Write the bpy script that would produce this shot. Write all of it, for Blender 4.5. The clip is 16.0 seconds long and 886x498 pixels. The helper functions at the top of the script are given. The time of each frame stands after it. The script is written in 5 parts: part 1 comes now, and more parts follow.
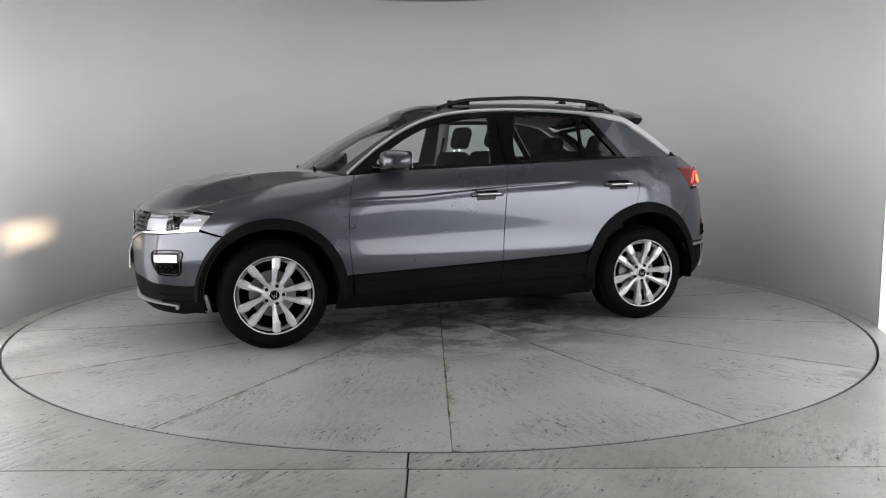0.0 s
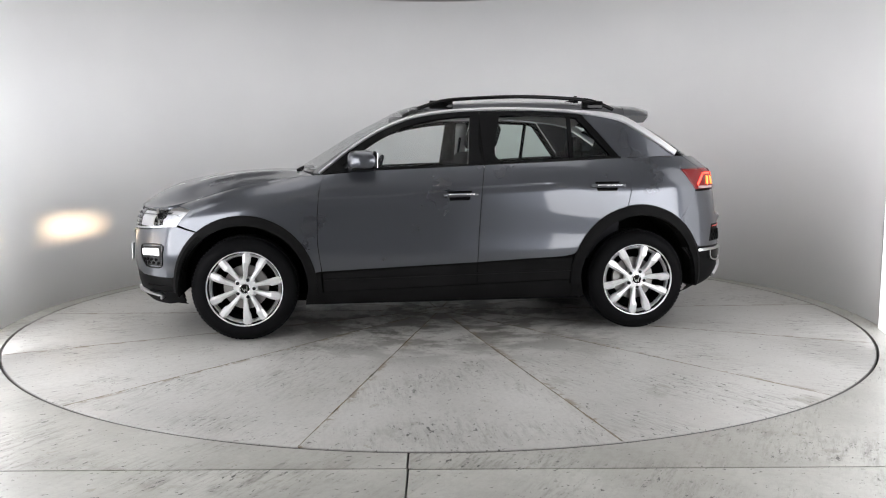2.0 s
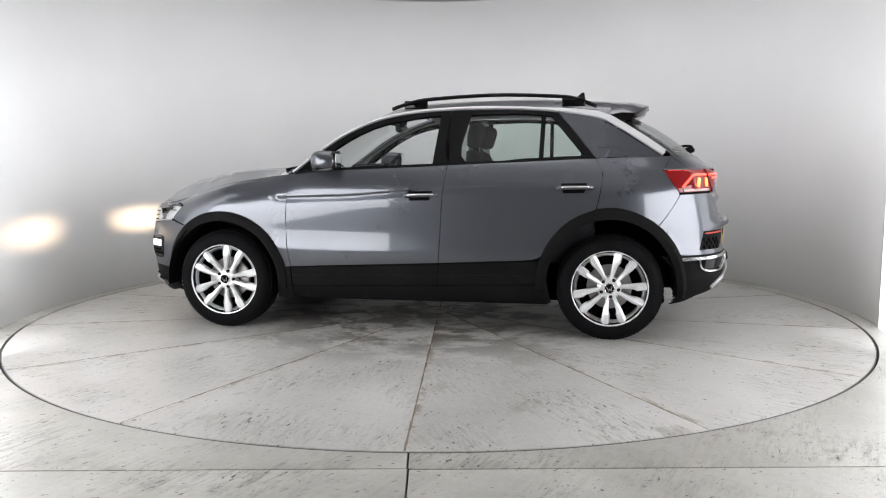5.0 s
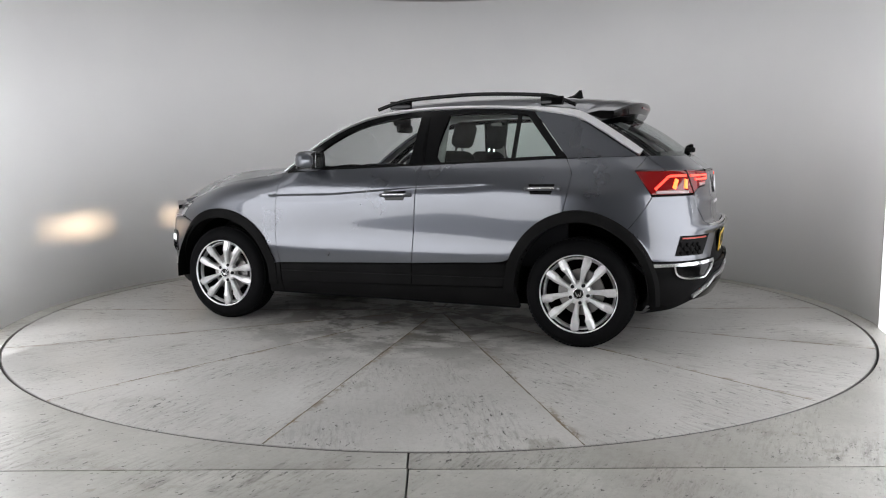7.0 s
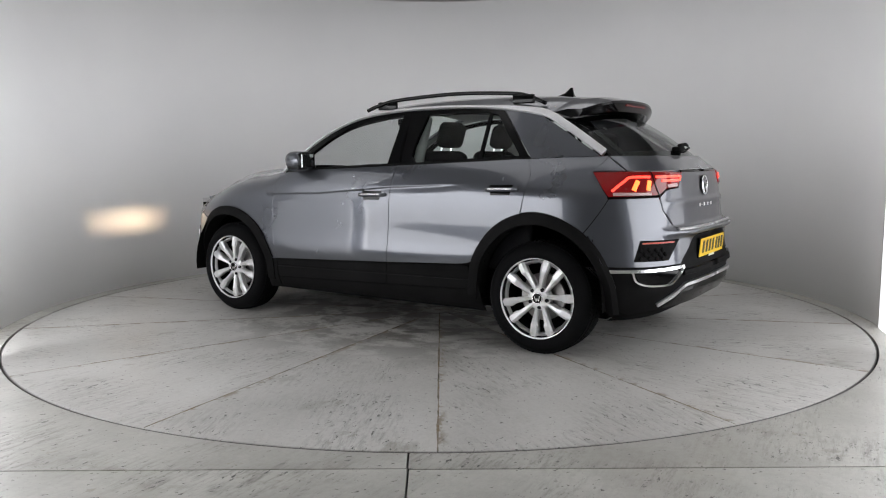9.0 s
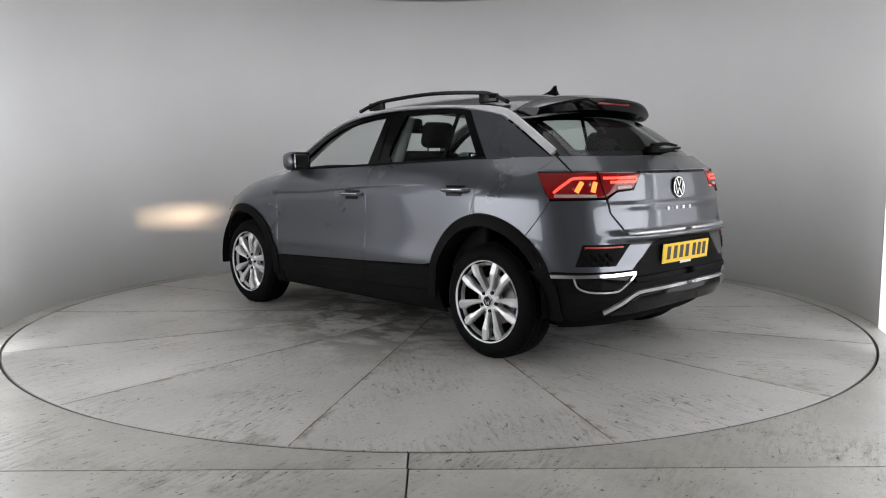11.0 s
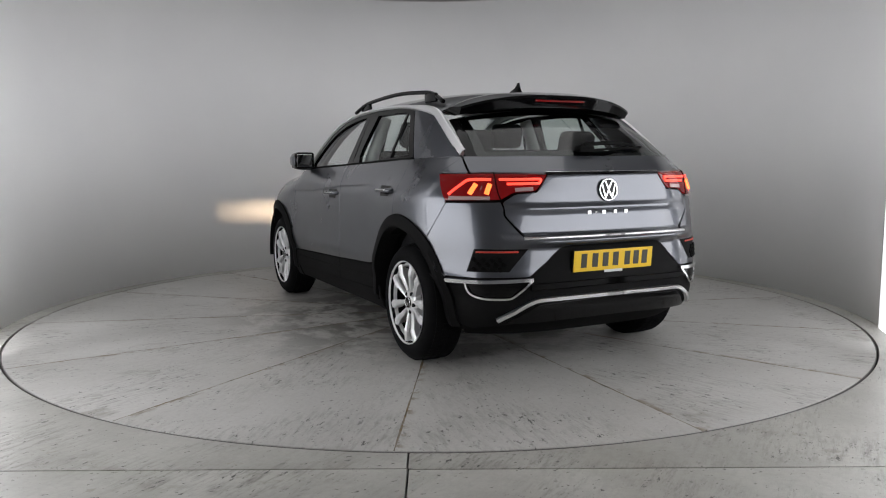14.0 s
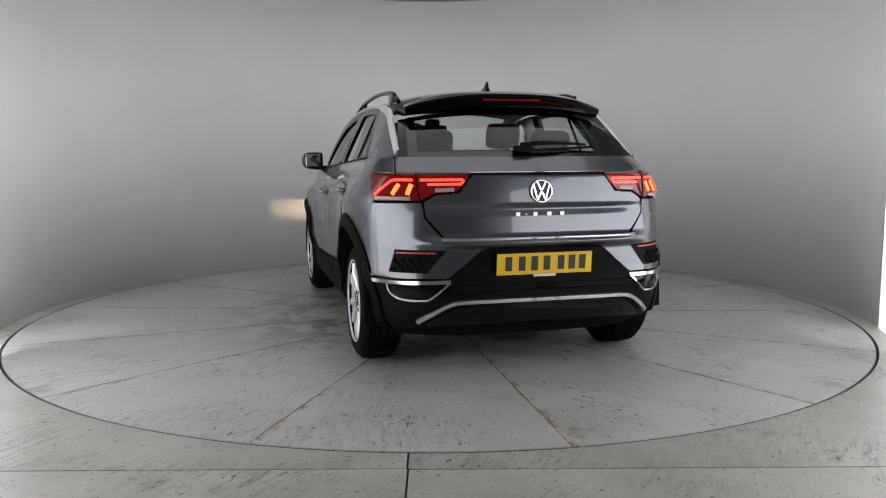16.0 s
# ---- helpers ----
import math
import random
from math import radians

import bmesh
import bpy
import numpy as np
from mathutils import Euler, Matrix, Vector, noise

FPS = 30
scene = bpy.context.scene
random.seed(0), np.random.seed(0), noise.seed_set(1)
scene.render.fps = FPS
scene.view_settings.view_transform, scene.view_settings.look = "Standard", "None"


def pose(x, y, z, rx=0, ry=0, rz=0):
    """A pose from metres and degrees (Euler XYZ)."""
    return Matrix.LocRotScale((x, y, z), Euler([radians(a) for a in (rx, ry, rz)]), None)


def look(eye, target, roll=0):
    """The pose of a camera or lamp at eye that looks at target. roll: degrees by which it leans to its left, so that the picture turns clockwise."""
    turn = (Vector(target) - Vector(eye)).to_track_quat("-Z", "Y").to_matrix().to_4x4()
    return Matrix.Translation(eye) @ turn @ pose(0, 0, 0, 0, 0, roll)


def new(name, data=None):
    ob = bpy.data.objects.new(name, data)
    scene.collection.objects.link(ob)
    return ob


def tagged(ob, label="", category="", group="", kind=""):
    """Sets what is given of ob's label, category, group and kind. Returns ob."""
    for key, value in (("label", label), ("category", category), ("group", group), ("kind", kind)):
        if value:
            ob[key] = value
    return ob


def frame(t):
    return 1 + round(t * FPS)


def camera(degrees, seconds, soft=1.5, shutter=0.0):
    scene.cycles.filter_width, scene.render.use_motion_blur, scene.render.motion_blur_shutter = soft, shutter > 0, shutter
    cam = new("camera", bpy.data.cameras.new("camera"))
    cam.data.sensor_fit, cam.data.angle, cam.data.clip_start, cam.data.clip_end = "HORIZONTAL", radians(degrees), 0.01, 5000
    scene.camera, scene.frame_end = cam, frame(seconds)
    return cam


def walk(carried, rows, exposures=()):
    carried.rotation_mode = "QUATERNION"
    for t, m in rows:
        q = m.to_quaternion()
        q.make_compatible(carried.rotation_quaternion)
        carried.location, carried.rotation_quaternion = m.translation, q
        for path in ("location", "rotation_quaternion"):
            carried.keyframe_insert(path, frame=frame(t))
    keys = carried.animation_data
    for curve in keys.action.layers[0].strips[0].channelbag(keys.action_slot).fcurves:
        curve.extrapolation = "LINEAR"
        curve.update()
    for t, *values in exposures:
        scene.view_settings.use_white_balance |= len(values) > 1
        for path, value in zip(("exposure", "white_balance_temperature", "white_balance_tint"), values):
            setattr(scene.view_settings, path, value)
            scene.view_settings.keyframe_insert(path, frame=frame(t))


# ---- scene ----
from mathutils import kdtree

# ---- camera ----
cam = camera(58.65, 16.0, soft=1.1)
EYE = Matrix.Translation((0, -5.938, 1.156)) @ pose(0, 0, 0, 90 - 6.612, 0, -0.267) @ pose(0, 0, 0, 0, 0, -0.246)
walk(cam, [(0.0, EYE), (16.0, EYE)], exposures=[(0.0, -0.05), (1.0, 0.02), (1.6, 0.22), (2.6, 0.82), (3.2, 0.87), (4.2, 0.84), (5.4, 0.5), (6.3, 0.25), (7.0, 0.18), (9.0, 0.08), (12.0, -0.06), (16.0, -0.18)])

# ---- light ----
world = bpy.data.worlds.new("hall_dim")
scene.world = world
world.use_nodes = True
world.node_tree.nodes["Background"].inputs[0].default_value = (0.9, 0.95, 1.0, 1)
world.node_tree.nodes["Background"].inputs[1].default_value = 0.01


def area(name, m, w, h, power, colour=(1, 1, 1)):
    d = bpy.data.lights.new(name, "AREA")
    d.shape, d.size, d.size_y, d.energy, d.color = "RECTANGLE", w, h, power, colour
    ob = new(name, d)
    ob.matrix_world = m
    return ob


area("ceiling_light", look((0, -0.15, 3.7), (0, -0.15, 0)), 4.0, 3.4, 34, (1.0, 0.985, 0.99))
for sg in (-1, 1):
    # slim wall washers at the drum's ends, turned to the wall
    lamp = area("wall_washer", look((2.66 * sg, -1.42, 1.22), (2.97 * sg, -0.78, 1.20)), 0.10, 2.3, 11.0 if sg > 0 else 20.0, (0.965, 0.968, 1.0))
    lamp.data.spread = radians(140)

# ---- materials ----
def material(name, base=(0.5, 0.5, 0.5), rough=0.5, metal=0.0, spec=0.5):
    m = bpy.data.materials.new(name)
    m.use_nodes = True
    b = m.node_tree.nodes["Principled BSDF"]
    b.inputs["Base Color"].default_value = (*base, 1)
    b.inputs["Roughness"].default_value = rough
    b.inputs["Metallic"].default_value = metal
    b.inputs["Specular IOR Level"].default_value = spec
    return m


def node(m, kind, **values):
    n = m.node_tree.nodes.new(kind)
    for key, v in values.items():
        n.inputs[key.replace("_", " ")].default_value = v
    return n


def link(m, a, b):
    m.node_tree.links.new(a, b)


def shader(m):
    return m.node_tree.nodes["Principled BSDF"]


def ramp(m, src, stops):
    r = m.node_tree.nodes.new("ShaderNodeValToRGB")
    link(m, src, r.inputs["Fac"])
    e = r.color_ramp.elements
    while len(e) < len(stops):
        e.new(0.5)
    for el, (at, c) in zip(e, stops):
        el.position, el.color = at, (c if len(c) == 4 else (*c, 1))
    return r.outputs["Color"]


def mixed(m, fac, a, b, mode="MIX"):
    n = m.node_tree.nodes.new("ShaderNodeMix")
    n.data_type, n.blend_type = "RGBA", mode
    for sock, v in ((n.inputs["Factor"], fac), (n.inputs["A"], a), (n.inputs["B"], b)):
        if isinstance(v, (int, float)):
            sock.default_value = v
        elif isinstance(v, tuple):
            sock.default_value = (*v, 1)
        else:
            link(m, v, sock)
    return n.outputs["Result"]


def noise_of(m, scale, detail=4.0, rough=0.55, stretch=(1, 1, 1), kind="ShaderNodeTexNoise", turn=0.0, vary=False):
    c = m.node_tree.nodes.new("ShaderNodeTexCoord")
    p = m.node_tree.nodes.new("ShaderNodeMapping")
    p.inputs["Scale"].default_value = stretch
    p0 = m.node_tree.nodes.new("ShaderNodeMapping")
    p0.inputs["Rotation"].default_value = (0, 0, radians(turn))
    if vary:
        # each cast slab has marks of its own
        info = m.node_tree.nodes.new("ShaderNodeObjectInfo")
        off = m.node_tree.nodes.new("ShaderNodeVectorMath")
        off.operation = "MULTIPLY_ADD"
        off.inputs[1].default_value = (37.0, 53.0, 19.0)
        link(m, info.outputs["Random"], off.inputs[0])
        link(m, c.outputs["Object"], off.inputs[2])
        link(m, off.outputs["Vector"], p0.inputs["Vector"])
    else:
        link(m, c.outputs["Object"], p0.inputs["Vector"])
    n = m.node_tree.nodes.new(kind)
    n.inputs["Scale"].default_value = scale
    if kind == "ShaderNodeTexNoise":
        n.inputs["Detail"].default_value, n.inputs["Roughness"].default_value = detail, rough
    link(m, p0.outputs["Vector"], p.inputs["Vector"])
    link(m, p.outputs["Vector"], n.inputs["Vector"])
    return n.outputs["Fac"] if kind == "ShaderNodeTexNoise" else n.outputs["Distance"]


def bump(m, height, strength=0.2, distance=0.01):
    n = node(m, "ShaderNodeBump", Strength=strength, Distance=distance)
    link(m, height, n.inputs["Height"])
    link(m, n.outputs["Normal"], shader(m).inputs["Normal"])
    return n


def concrete(name, light, dark, grime, turn, joint):
    m = material(name, light, 0.5, 0, 0.4)
    cloud = noise_of(m, 1.3, 7, 0.62, vary=True)
    blot = noise_of(m, 3.6, 6, 0.6, (1, 1.5, 1), vary=True)
    grain = noise_of(m, 45, 6, 0.7, vary=True)
    streak = noise_of(m, 8.0, 6, 0.75, (1, 5.5, 1), turn=turn, vary=True)
    spots = noise_of(m, 17, 5, 0.65, (1, 2.4, 1), turn=turn, vary=True)
    wide = noise_of(m, 2.2, 3, 0.5, vary=True)
    c = mixed(m, ramp(m, cloud, [(0.32, (0, 0, 0)), (0.66, (1, 1, 1))]), dark, light)
    c = mixed(m, ramp(m, grain, [(0.34, (0.14, 0.14, 0.14)), (0.55, (0, 0, 0))]), c, (0.12, 0.115, 0.10))
    k = mixed(m, 1.0, ramp(m, streak, [(0.47, (0, 0, 0)), (0.74, (grime, grime, grime))]), ramp(m, wide, [(0.42, (0.15, 0.15, 0.15)), (0.62, (1, 1, 1))]), "MULTIPLY")
    c = mixed(m, k, c, (0.13, 0.125, 0.105))
    b = mixed(m, 1.0, ramp(m, blot, [(0.60, (0, 0, 0)), (0.66, (0.5, 0.5, 0.5)), (0.8, (0.3, 0.3, 0.3))]), ramp(m, wide, [(0.5, (0.1, 0.1, 0.1)), (0.62, (1, 1, 1))]), "MULTIPLY")
    c = mixed(m, b, c, (0.17, 0.155, 0.12))
    flecks = noise_of(m, 31, 3, 0.6, (1, 1.7, 1), turn=turn + 40, vary=True)
    c = mixed(m, ramp(m, flecks, [(0.665, (0, 0, 0)), (0.69, (0.9, 0.9, 0.9))]), c, (0.045, 0.04, 0.034))
    blots = noise_of(m, 6.5, 5, 0.7, (1, 1.3, 1), turn=turn + 15, vary=True)
    c = mixed(m, ramp(m, blots, [(0.66, (0, 0, 0)), (0.70, (0.45, 0.45, 0.45))]), c, (0.19, 0.17, 0.12))
    s = mixed(m, 1.0, ramp(m, spots, [(0.615, (0, 0, 0)), (0.64, (0.95, 0.95, 0.95))]), ramp(m, wide, [(0.45, (0.06, 0.06, 0.06)), (0.6, (1, 1, 1))]), "MULTIPLY")
    c = mixed(m, s, c, (0.03, 0.028, 0.024))
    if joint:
        # damp, oily patches and painted under-car shade about the pivot, rusty seepage beside joints
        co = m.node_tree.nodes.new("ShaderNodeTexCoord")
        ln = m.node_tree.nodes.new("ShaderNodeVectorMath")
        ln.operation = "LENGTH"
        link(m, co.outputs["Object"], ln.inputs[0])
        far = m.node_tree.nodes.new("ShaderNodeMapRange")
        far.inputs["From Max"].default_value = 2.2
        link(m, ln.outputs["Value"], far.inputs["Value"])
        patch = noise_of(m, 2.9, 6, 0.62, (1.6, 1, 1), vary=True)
        wet_shade = mixed(m, 1.0, ramp(m, patch, [(0.44, (0, 0, 0)), (0.55, (0.85, 0.85, 0.85))]), ramp(m, far.outputs["Result"], [(0.40, (1, 1, 1)), (0.82, (0.0, 0.0, 0.0))]), "MULTIPLY")
        c = mixed(m, wet_shade, c, (0.075, 0.069, 0.058))
        sep = m.node_tree.nodes.new("ShaderNodeSeparateXYZ")
        link(m, co.outputs["Object"], sep.inputs[0])
        side = ramp(m, sep.outputs["Y"], [(0.0, (1, 1, 1)), (0.012, (0.9, 0.9, 0.9)), (0.045, (0, 0, 0))])
        seep = mixed(m, 1.0, side, ramp(m, noise_of(m, 9.0, 5, 0.7, vary=True), [(0.50, (0, 0, 0)), (0.57, (0.9, 0.9, 0.9))]), "MULTIPLY")
        c = mixed(m, seep, c, (0.15, 0.11, 0.06))
    link(m, c, shader(m).inputs["Base Color"])
    link(m, ramp(m, cloud, [(0.3, (0.28, 0.28, 0.28)), (0.7, (0.48, 0.48, 0.48))]), shader(m).inputs["Roughness"])
    bump(m, grain, 0.15, 0.004)
    return m


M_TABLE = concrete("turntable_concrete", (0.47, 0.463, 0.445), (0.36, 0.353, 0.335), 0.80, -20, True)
M_FLOOR = concrete("floor_concrete", (0.43, 0.425, 0.395), (0.25, 0.245, 0.22), 1.0, -62, False)
M_WALL = material("matt_wall_paint", (0.66, 0.66, 0.665), 0.55, 0, 0.3)
_f = noise_of(M_WALL, 1.1, 5, 0.5)
link(M_WALL, ramp(M_WALL, _f, [(0.3, (0.82, 0.82, 0.825)), (0.7, (0.86, 0.86, 0.86))]), shader(M_WALL).inputs["Base Color"])
bump(M_WALL, noise_of(M_WALL, 90, 3, 0.5), 0.05, 0.002)
M_GAP = material("dark_joint", (0.02, 0.019, 0.017), 0.8)
M_CEIL = material("ceiling_white", (0.7, 0.7, 0.7), 0.7)
M_DARK = material("dim_hall_paint", (0.36, 0.36, 0.38), 0.7)


# ---- mesh helpers ----
def mesh_of(name, verts, faces, mats, smooth=True, face_mats=None):
    me = bpy.data.meshes.new(name)
    me.from_pydata([tuple(v) for v in verts], [], [tuple(f) for f in faces])
    for mt in (mats if isinstance(mats, (list, tuple)) else [mats]):
        me.materials.append(mt)
    me.polygons.foreach_set("use_smooth", [smooth] * len(me.polygons))
    if face_mats is not None:
        me.polygons.foreach_set("material_index", face_mats)
    me.update()
    return me


def part(name, me, parent=None, label="", m=None):
    """One mesh object, under a thing or a part."""
    ob = new(name, me)
    if parent is not None:
        ob.parent = parent
    if m is not None:
        ob.matrix_basis = m
    if label:
        ob["label"] = label
    return ob


def from_bm(name, bm, mats, smooth=False):
    me = bpy.data.meshes.new(name)
    bm.to_mesh(me)
    bm.free()
    for mt in (mats if isinstance(mats, (list, tuple)) else [mats]):
        me.materials.append(mt)
    me.polygons.foreach_set("use_smooth", [smooth] * len(me.polygons))
    return me


def box_bm(sx, sy, sz, at=(0, 0, 0), bevel=0.0, seg=2):
    bm = bmesh.new()
    bmesh.ops.create_cube(bm, size=1)
    bmesh.ops.scale(bm, vec=(sx, sy, sz), verts=bm.verts)
    if bevel:
        bmesh.ops.bevel(bm, geom=bm.edges[:], offset=bevel, segments=seg, affect="EDGES", profile=0.5)
    bmesh.ops.translate(bm, vec=at, verts=bm.verts)
    return bm


def mirrored_x(me):
    r = me.copy()
    for v_ in r.vertices:
        v_.co.x *= -1
    r.flip_normals()
    return r


# ---- the studio ----
R_TABLE, R_WALL, H_WALL = 2.935, 3.07, 2.876


def ring_sector(r0, r1, a0, a1, z0, z1, n, bevel=0.004):
    """A slab between two radii and two angles."""
    v, f = [], []
    for k in range(n + 1):
        a = radians(a0 + (a1 - a0) * k / n)
        for r, z in ((r0, z0), (r1, z0), (r1, z1 - bevel), (r1 - bevel, z1), (r0 + bevel, z1), (r0, z1 - bevel)):
            v.append((r * math.cos(a), r * math.sin(a), z))
    for k in range(n):
        for j in range(6):
            a, b = 6 * k + j, 6 * k + (j + 1) % 6
            f.append((a, b, b + 6, a + 6))
    f += [tuple(range(5, -1, -1)), tuple(range(6 * n, 6 * n + 6))]
    return v, f


turntable = tagged(new("turntable"), "round concrete-topped turntable with radial joints, set flush in the floor", "turntable")
JOINTS = [45.6, 71.7, 97.8, 123.6, 149.8, 175.7, 201.9] + [201.9 + 203.7 / 8 * k for k in range(1, 8)]
for a0, a1 in zip(JOINTS, JOINTS[1:] + [JOINTS[0] + 360]):
    v, f = ring_sector(0.12, R_TABLE - 0.006, 0.035, a1 - a0 - 0.035, -0.12, 0.0, 12, 0.002)
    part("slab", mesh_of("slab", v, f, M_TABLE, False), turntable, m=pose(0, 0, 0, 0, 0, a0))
M_FILL = material("stained_joint_filler", (0.1, 0.08, 0.05), 0.9)
_n = noise_of(M_FILL, 3.5, 4, 0.6)
link(M_FILL, ramp(M_FILL, _n, [(0.38, (0.05, 0.042, 0.033)), (0.5, (0.22, 0.19, 0.15)), (0.56, (0.16, 0.105, 0.045)), (0.64, (0.09, 0.075, 0.05)), (0.72, (0.3, 0.28, 0.24))]), shader(M_FILL).inputs["Base Color"])
for k, a0 in enumerate(JOINTS):
    n_ = 120
    vs, fs = [], []
    for i in range(n_ + 1):
        r = 0.13 + (R_TABLE - 0.14) * i / n_
        w_ = 0.0024 + 0.0060 * max(0.0, noise.noise((r * 4.0, k * 3.1, 0.0)) + 0.25) + 0.004 * max(0.0, noise.noise((r * 17.0, k * 2.3, 5.0)))
        vs += [(r, -w_, 0.0006), (r, w_ * (0.7 + 0.5 * noise.noise((r * 9.0, k, 2.0))), 0.0006)]
    for i in range(n_):
        fs.append((2 * i, 2 * i + 2, 2 * i + 3, 2 * i + 1))
    part("joint_filler", mesh_of("joint_filler", vs, fs, M_FILL, False), turntable, m=pose(0, 0, 0, 0, 0, a0))
v, f = ring_sector(0.0, 0.117, 0, 360, -0.12, -0.001, 32)
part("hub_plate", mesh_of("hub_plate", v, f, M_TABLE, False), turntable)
v, f = ring_sector(0.0, R_TABLE - 0.008, 0, 360, -0.16, -0.012, 96)
part("deck", mesh_of("deck", v, f, M_GAP, False), turntable)
v, f = ring_sector(R_TABLE - 0.0055, R_TABLE, 0, 360, -0.12, -0.003, 160, 0.001)
M_EDGE = material("worn_steel_edge", (0.12, 0.115, 0.11), 0.5, 0.6)
part("steel_rim", mesh_of("steel_rim", v, f, M_EDGE, False), turntable, "dark worn steel edge band")

# fixed floor round it: slabs with open joints over a dark bed
FLOOR_IN = R_TABLE + 0.012


def floor_piece(x0, x1, y0, y1):
    """A rectangle of floor with the turntable's pit taken out of it."""
    nx, ny = max(2, int((x1 - x0) / 0.04)), max(2, int((y1 - y0) / 0.25))
    vs, fs, cols = [], [], []
    for i in range(nx + 1):
        x = x0 + (x1 - x0) * i / nx
        top = y1
        if abs(x) < FLOOR_IN:
            top = min(top, -math.sqrt(FLOOR_IN ** 2 - x * x))
        top = max(top, y0)
        for j in range(ny + 1):
            vs.append((x, y0 + (top - y0) * j / ny, 0.0))
        vs.append((x, top, -0.1))
        vs.append((x, y0, -0.1))
    w = ny + 3
    for i in range(nx):
        for j in range(ny + 1):
            a = i * w + j
            fs.append((a, a + w, a + w + 1, a + 1))
        a = i * w
        fs.append((a + ny + 2, a + w + ny + 2, a + w, a))
    fs.append(tuple(range(ny + 1, -1, -1)) + (ny + 2,))
    fs.append(tuple(nx * w + j for j in range(ny + 2)) + (nx * w + ny + 2,))
    return mesh_of("floor_slab", vs, fs, M_FLOOR, False)


floor = tagged(new("floor"), "scuffed pale grey concrete floor with sawn joints and dark marks", "floor", kind="structure")
g = 0.004
for x0, x1, y0, y1 in ((-4.6, -0.125 - g, -3.10 + g, 0.0), (-0.125 + g, 4.6, -3.108 + g, 0.0), (-4.6, -0.12 - g, -7.5, -3.10 - g), (-0.12 + g, 4.6, -7.5, -3.108 - g)):
    part("floor_slab", floor_piece(x0, x1, y0, y1), floor)
v, f = ring_sector(FLOOR_IN, 5.2, 0, 180, -0.1, 0, 90, 0.001)
part("floor_slab", mesh_of("floor_slab", v, f, M_FLOOR, False), floor)
part("joint_bed", from_bm("joint_bed", box_bm(10, 13, 0.05, (0, -1, -0.19)), M_GAP), floor)

# curved white wall: half a drum, its ends run on straight towards the camera
outline = [(math.cos(radians(a)), math.sin(radians(a))) for a in np.linspace(-24, 204, 115)]
outline = [(R_WALL * c, R_WALL * s) for c, s in outline]
e0, e1 = outline[0], outline[-1]
vs, fs = [], []
n = len(outline)
for x, y in outline:
    r = math.hypot(x, y)
    k = (r + 0.15) / r
    for px, py, z in ((x, y, 0), (x, y, H_WALL), (x * k, y * k, H_WALL), (x * k, y * k, 0)):
        vs.append((px, py, z))
for k in range(n - 1):
    for j in range(4):
        a, b = 4 * k + j, 4 * k + (j + 1) % 4
        fs.append((a, a + 4, b + 4, b))
fs += [(0, 1, 2, 3), (4 * n - 1, 4 * n - 2, 4 * n - 3, 4 * n - 4)]
wall = tagged(part("wall_curved", mesh_of("wall_curved", vs, fs, M_WALL)), "smooth matt white curved studio wall", "wall", kind="structure")
wall.data.polygons.foreach_set("use_smooth", [len(p.vertices) == 4 and abs(p.normal.z) < 0.5 for p in wall.data.polygons])
# the hall behind the camera and the ceiling over all
for nm, sx, sy, sz, at in (("wall_south", 9.2, 0.15, 3.9, (0, -7.55, 1.95)), ("wall_west", 0.15, 12.9, 3.9, (-4.65, -1.1, 1.95)), ("wall_east", 0.15, 12.9, 3.9, (4.65, -1.1, 1.95)), ("wall_north", 9.2, 0.15, 3.9, (0, 5.3, 1.95))):
    tagged(part(nm, from_bm(nm, box_bm(sx, sy, sz, at), M_DARK if nm == "wall_south" else M_WALL)), "plain painted hall wall", "wall", kind="structure")
tagged(part("ceiling", from_bm("ceiling", box_bm(9.5, 13.2, 0.15, (0, -1.1, 3.98)), M_CEIL)), "plain pale hall ceiling", "ceiling", kind="structure")


# lit panels that carry the drum on towards the camera on both sides
M_PANEL = material("light_box_diffuser", (0.8, 0.8, 0.8), 0.6)
shader(M_PANEL).inputs["Emission Color"].default_value = (0.965, 0.968, 1.0, 1)
shader(M_PANEL).inputs["Emission Strength"].default_value = 4.1
M_FRAME = material("aluminium_frame", (0.6, 0.6, 0.6), 0.4, 0.8)


def light_box(side, end):
    """A long white light box beside the camera: diffuser in a frame on a foot."""
    box = tagged(new("light_box"), "long low white light box on a foot beside the camera", "light", group="studio light boxes")
    a, b = Vector((2.02, -4.5, 0)), Vector(end)
    turn = math.degrees(math.atan2(b.y - a.y, b.x - a.x))
    m = pose((a.x + b.x) / 2, (a.y + b.y) / 2, 0, 0, 0, turn)
    w = (b - a).length
    for nm, bm, mt in (("diffuser", box_bm(w - 0.06, 0.02, 1.20, (0, 0.0, 1.00)), M_PANEL), ("back_shell", box_bm(w, 0.14, 1.26, (0, -0.085, 1.00), 0.01), M_FRAME), ("foot", box_bm(0.9, 0.5, 0.05, (0, -0.09, 0.025), 0.01), M_FRAME), ("post", box_bm(0.08, 0.08, 0.34, (0, -0.09, 0.21), 0.01), M_FRAME)):
        bmesh.ops.transform(bm, matrix=m, verts=bm.verts)
        me = from_bm(nm, bm, mt)
        part(nm, me if side > 0 else mirrored_x(me), box)


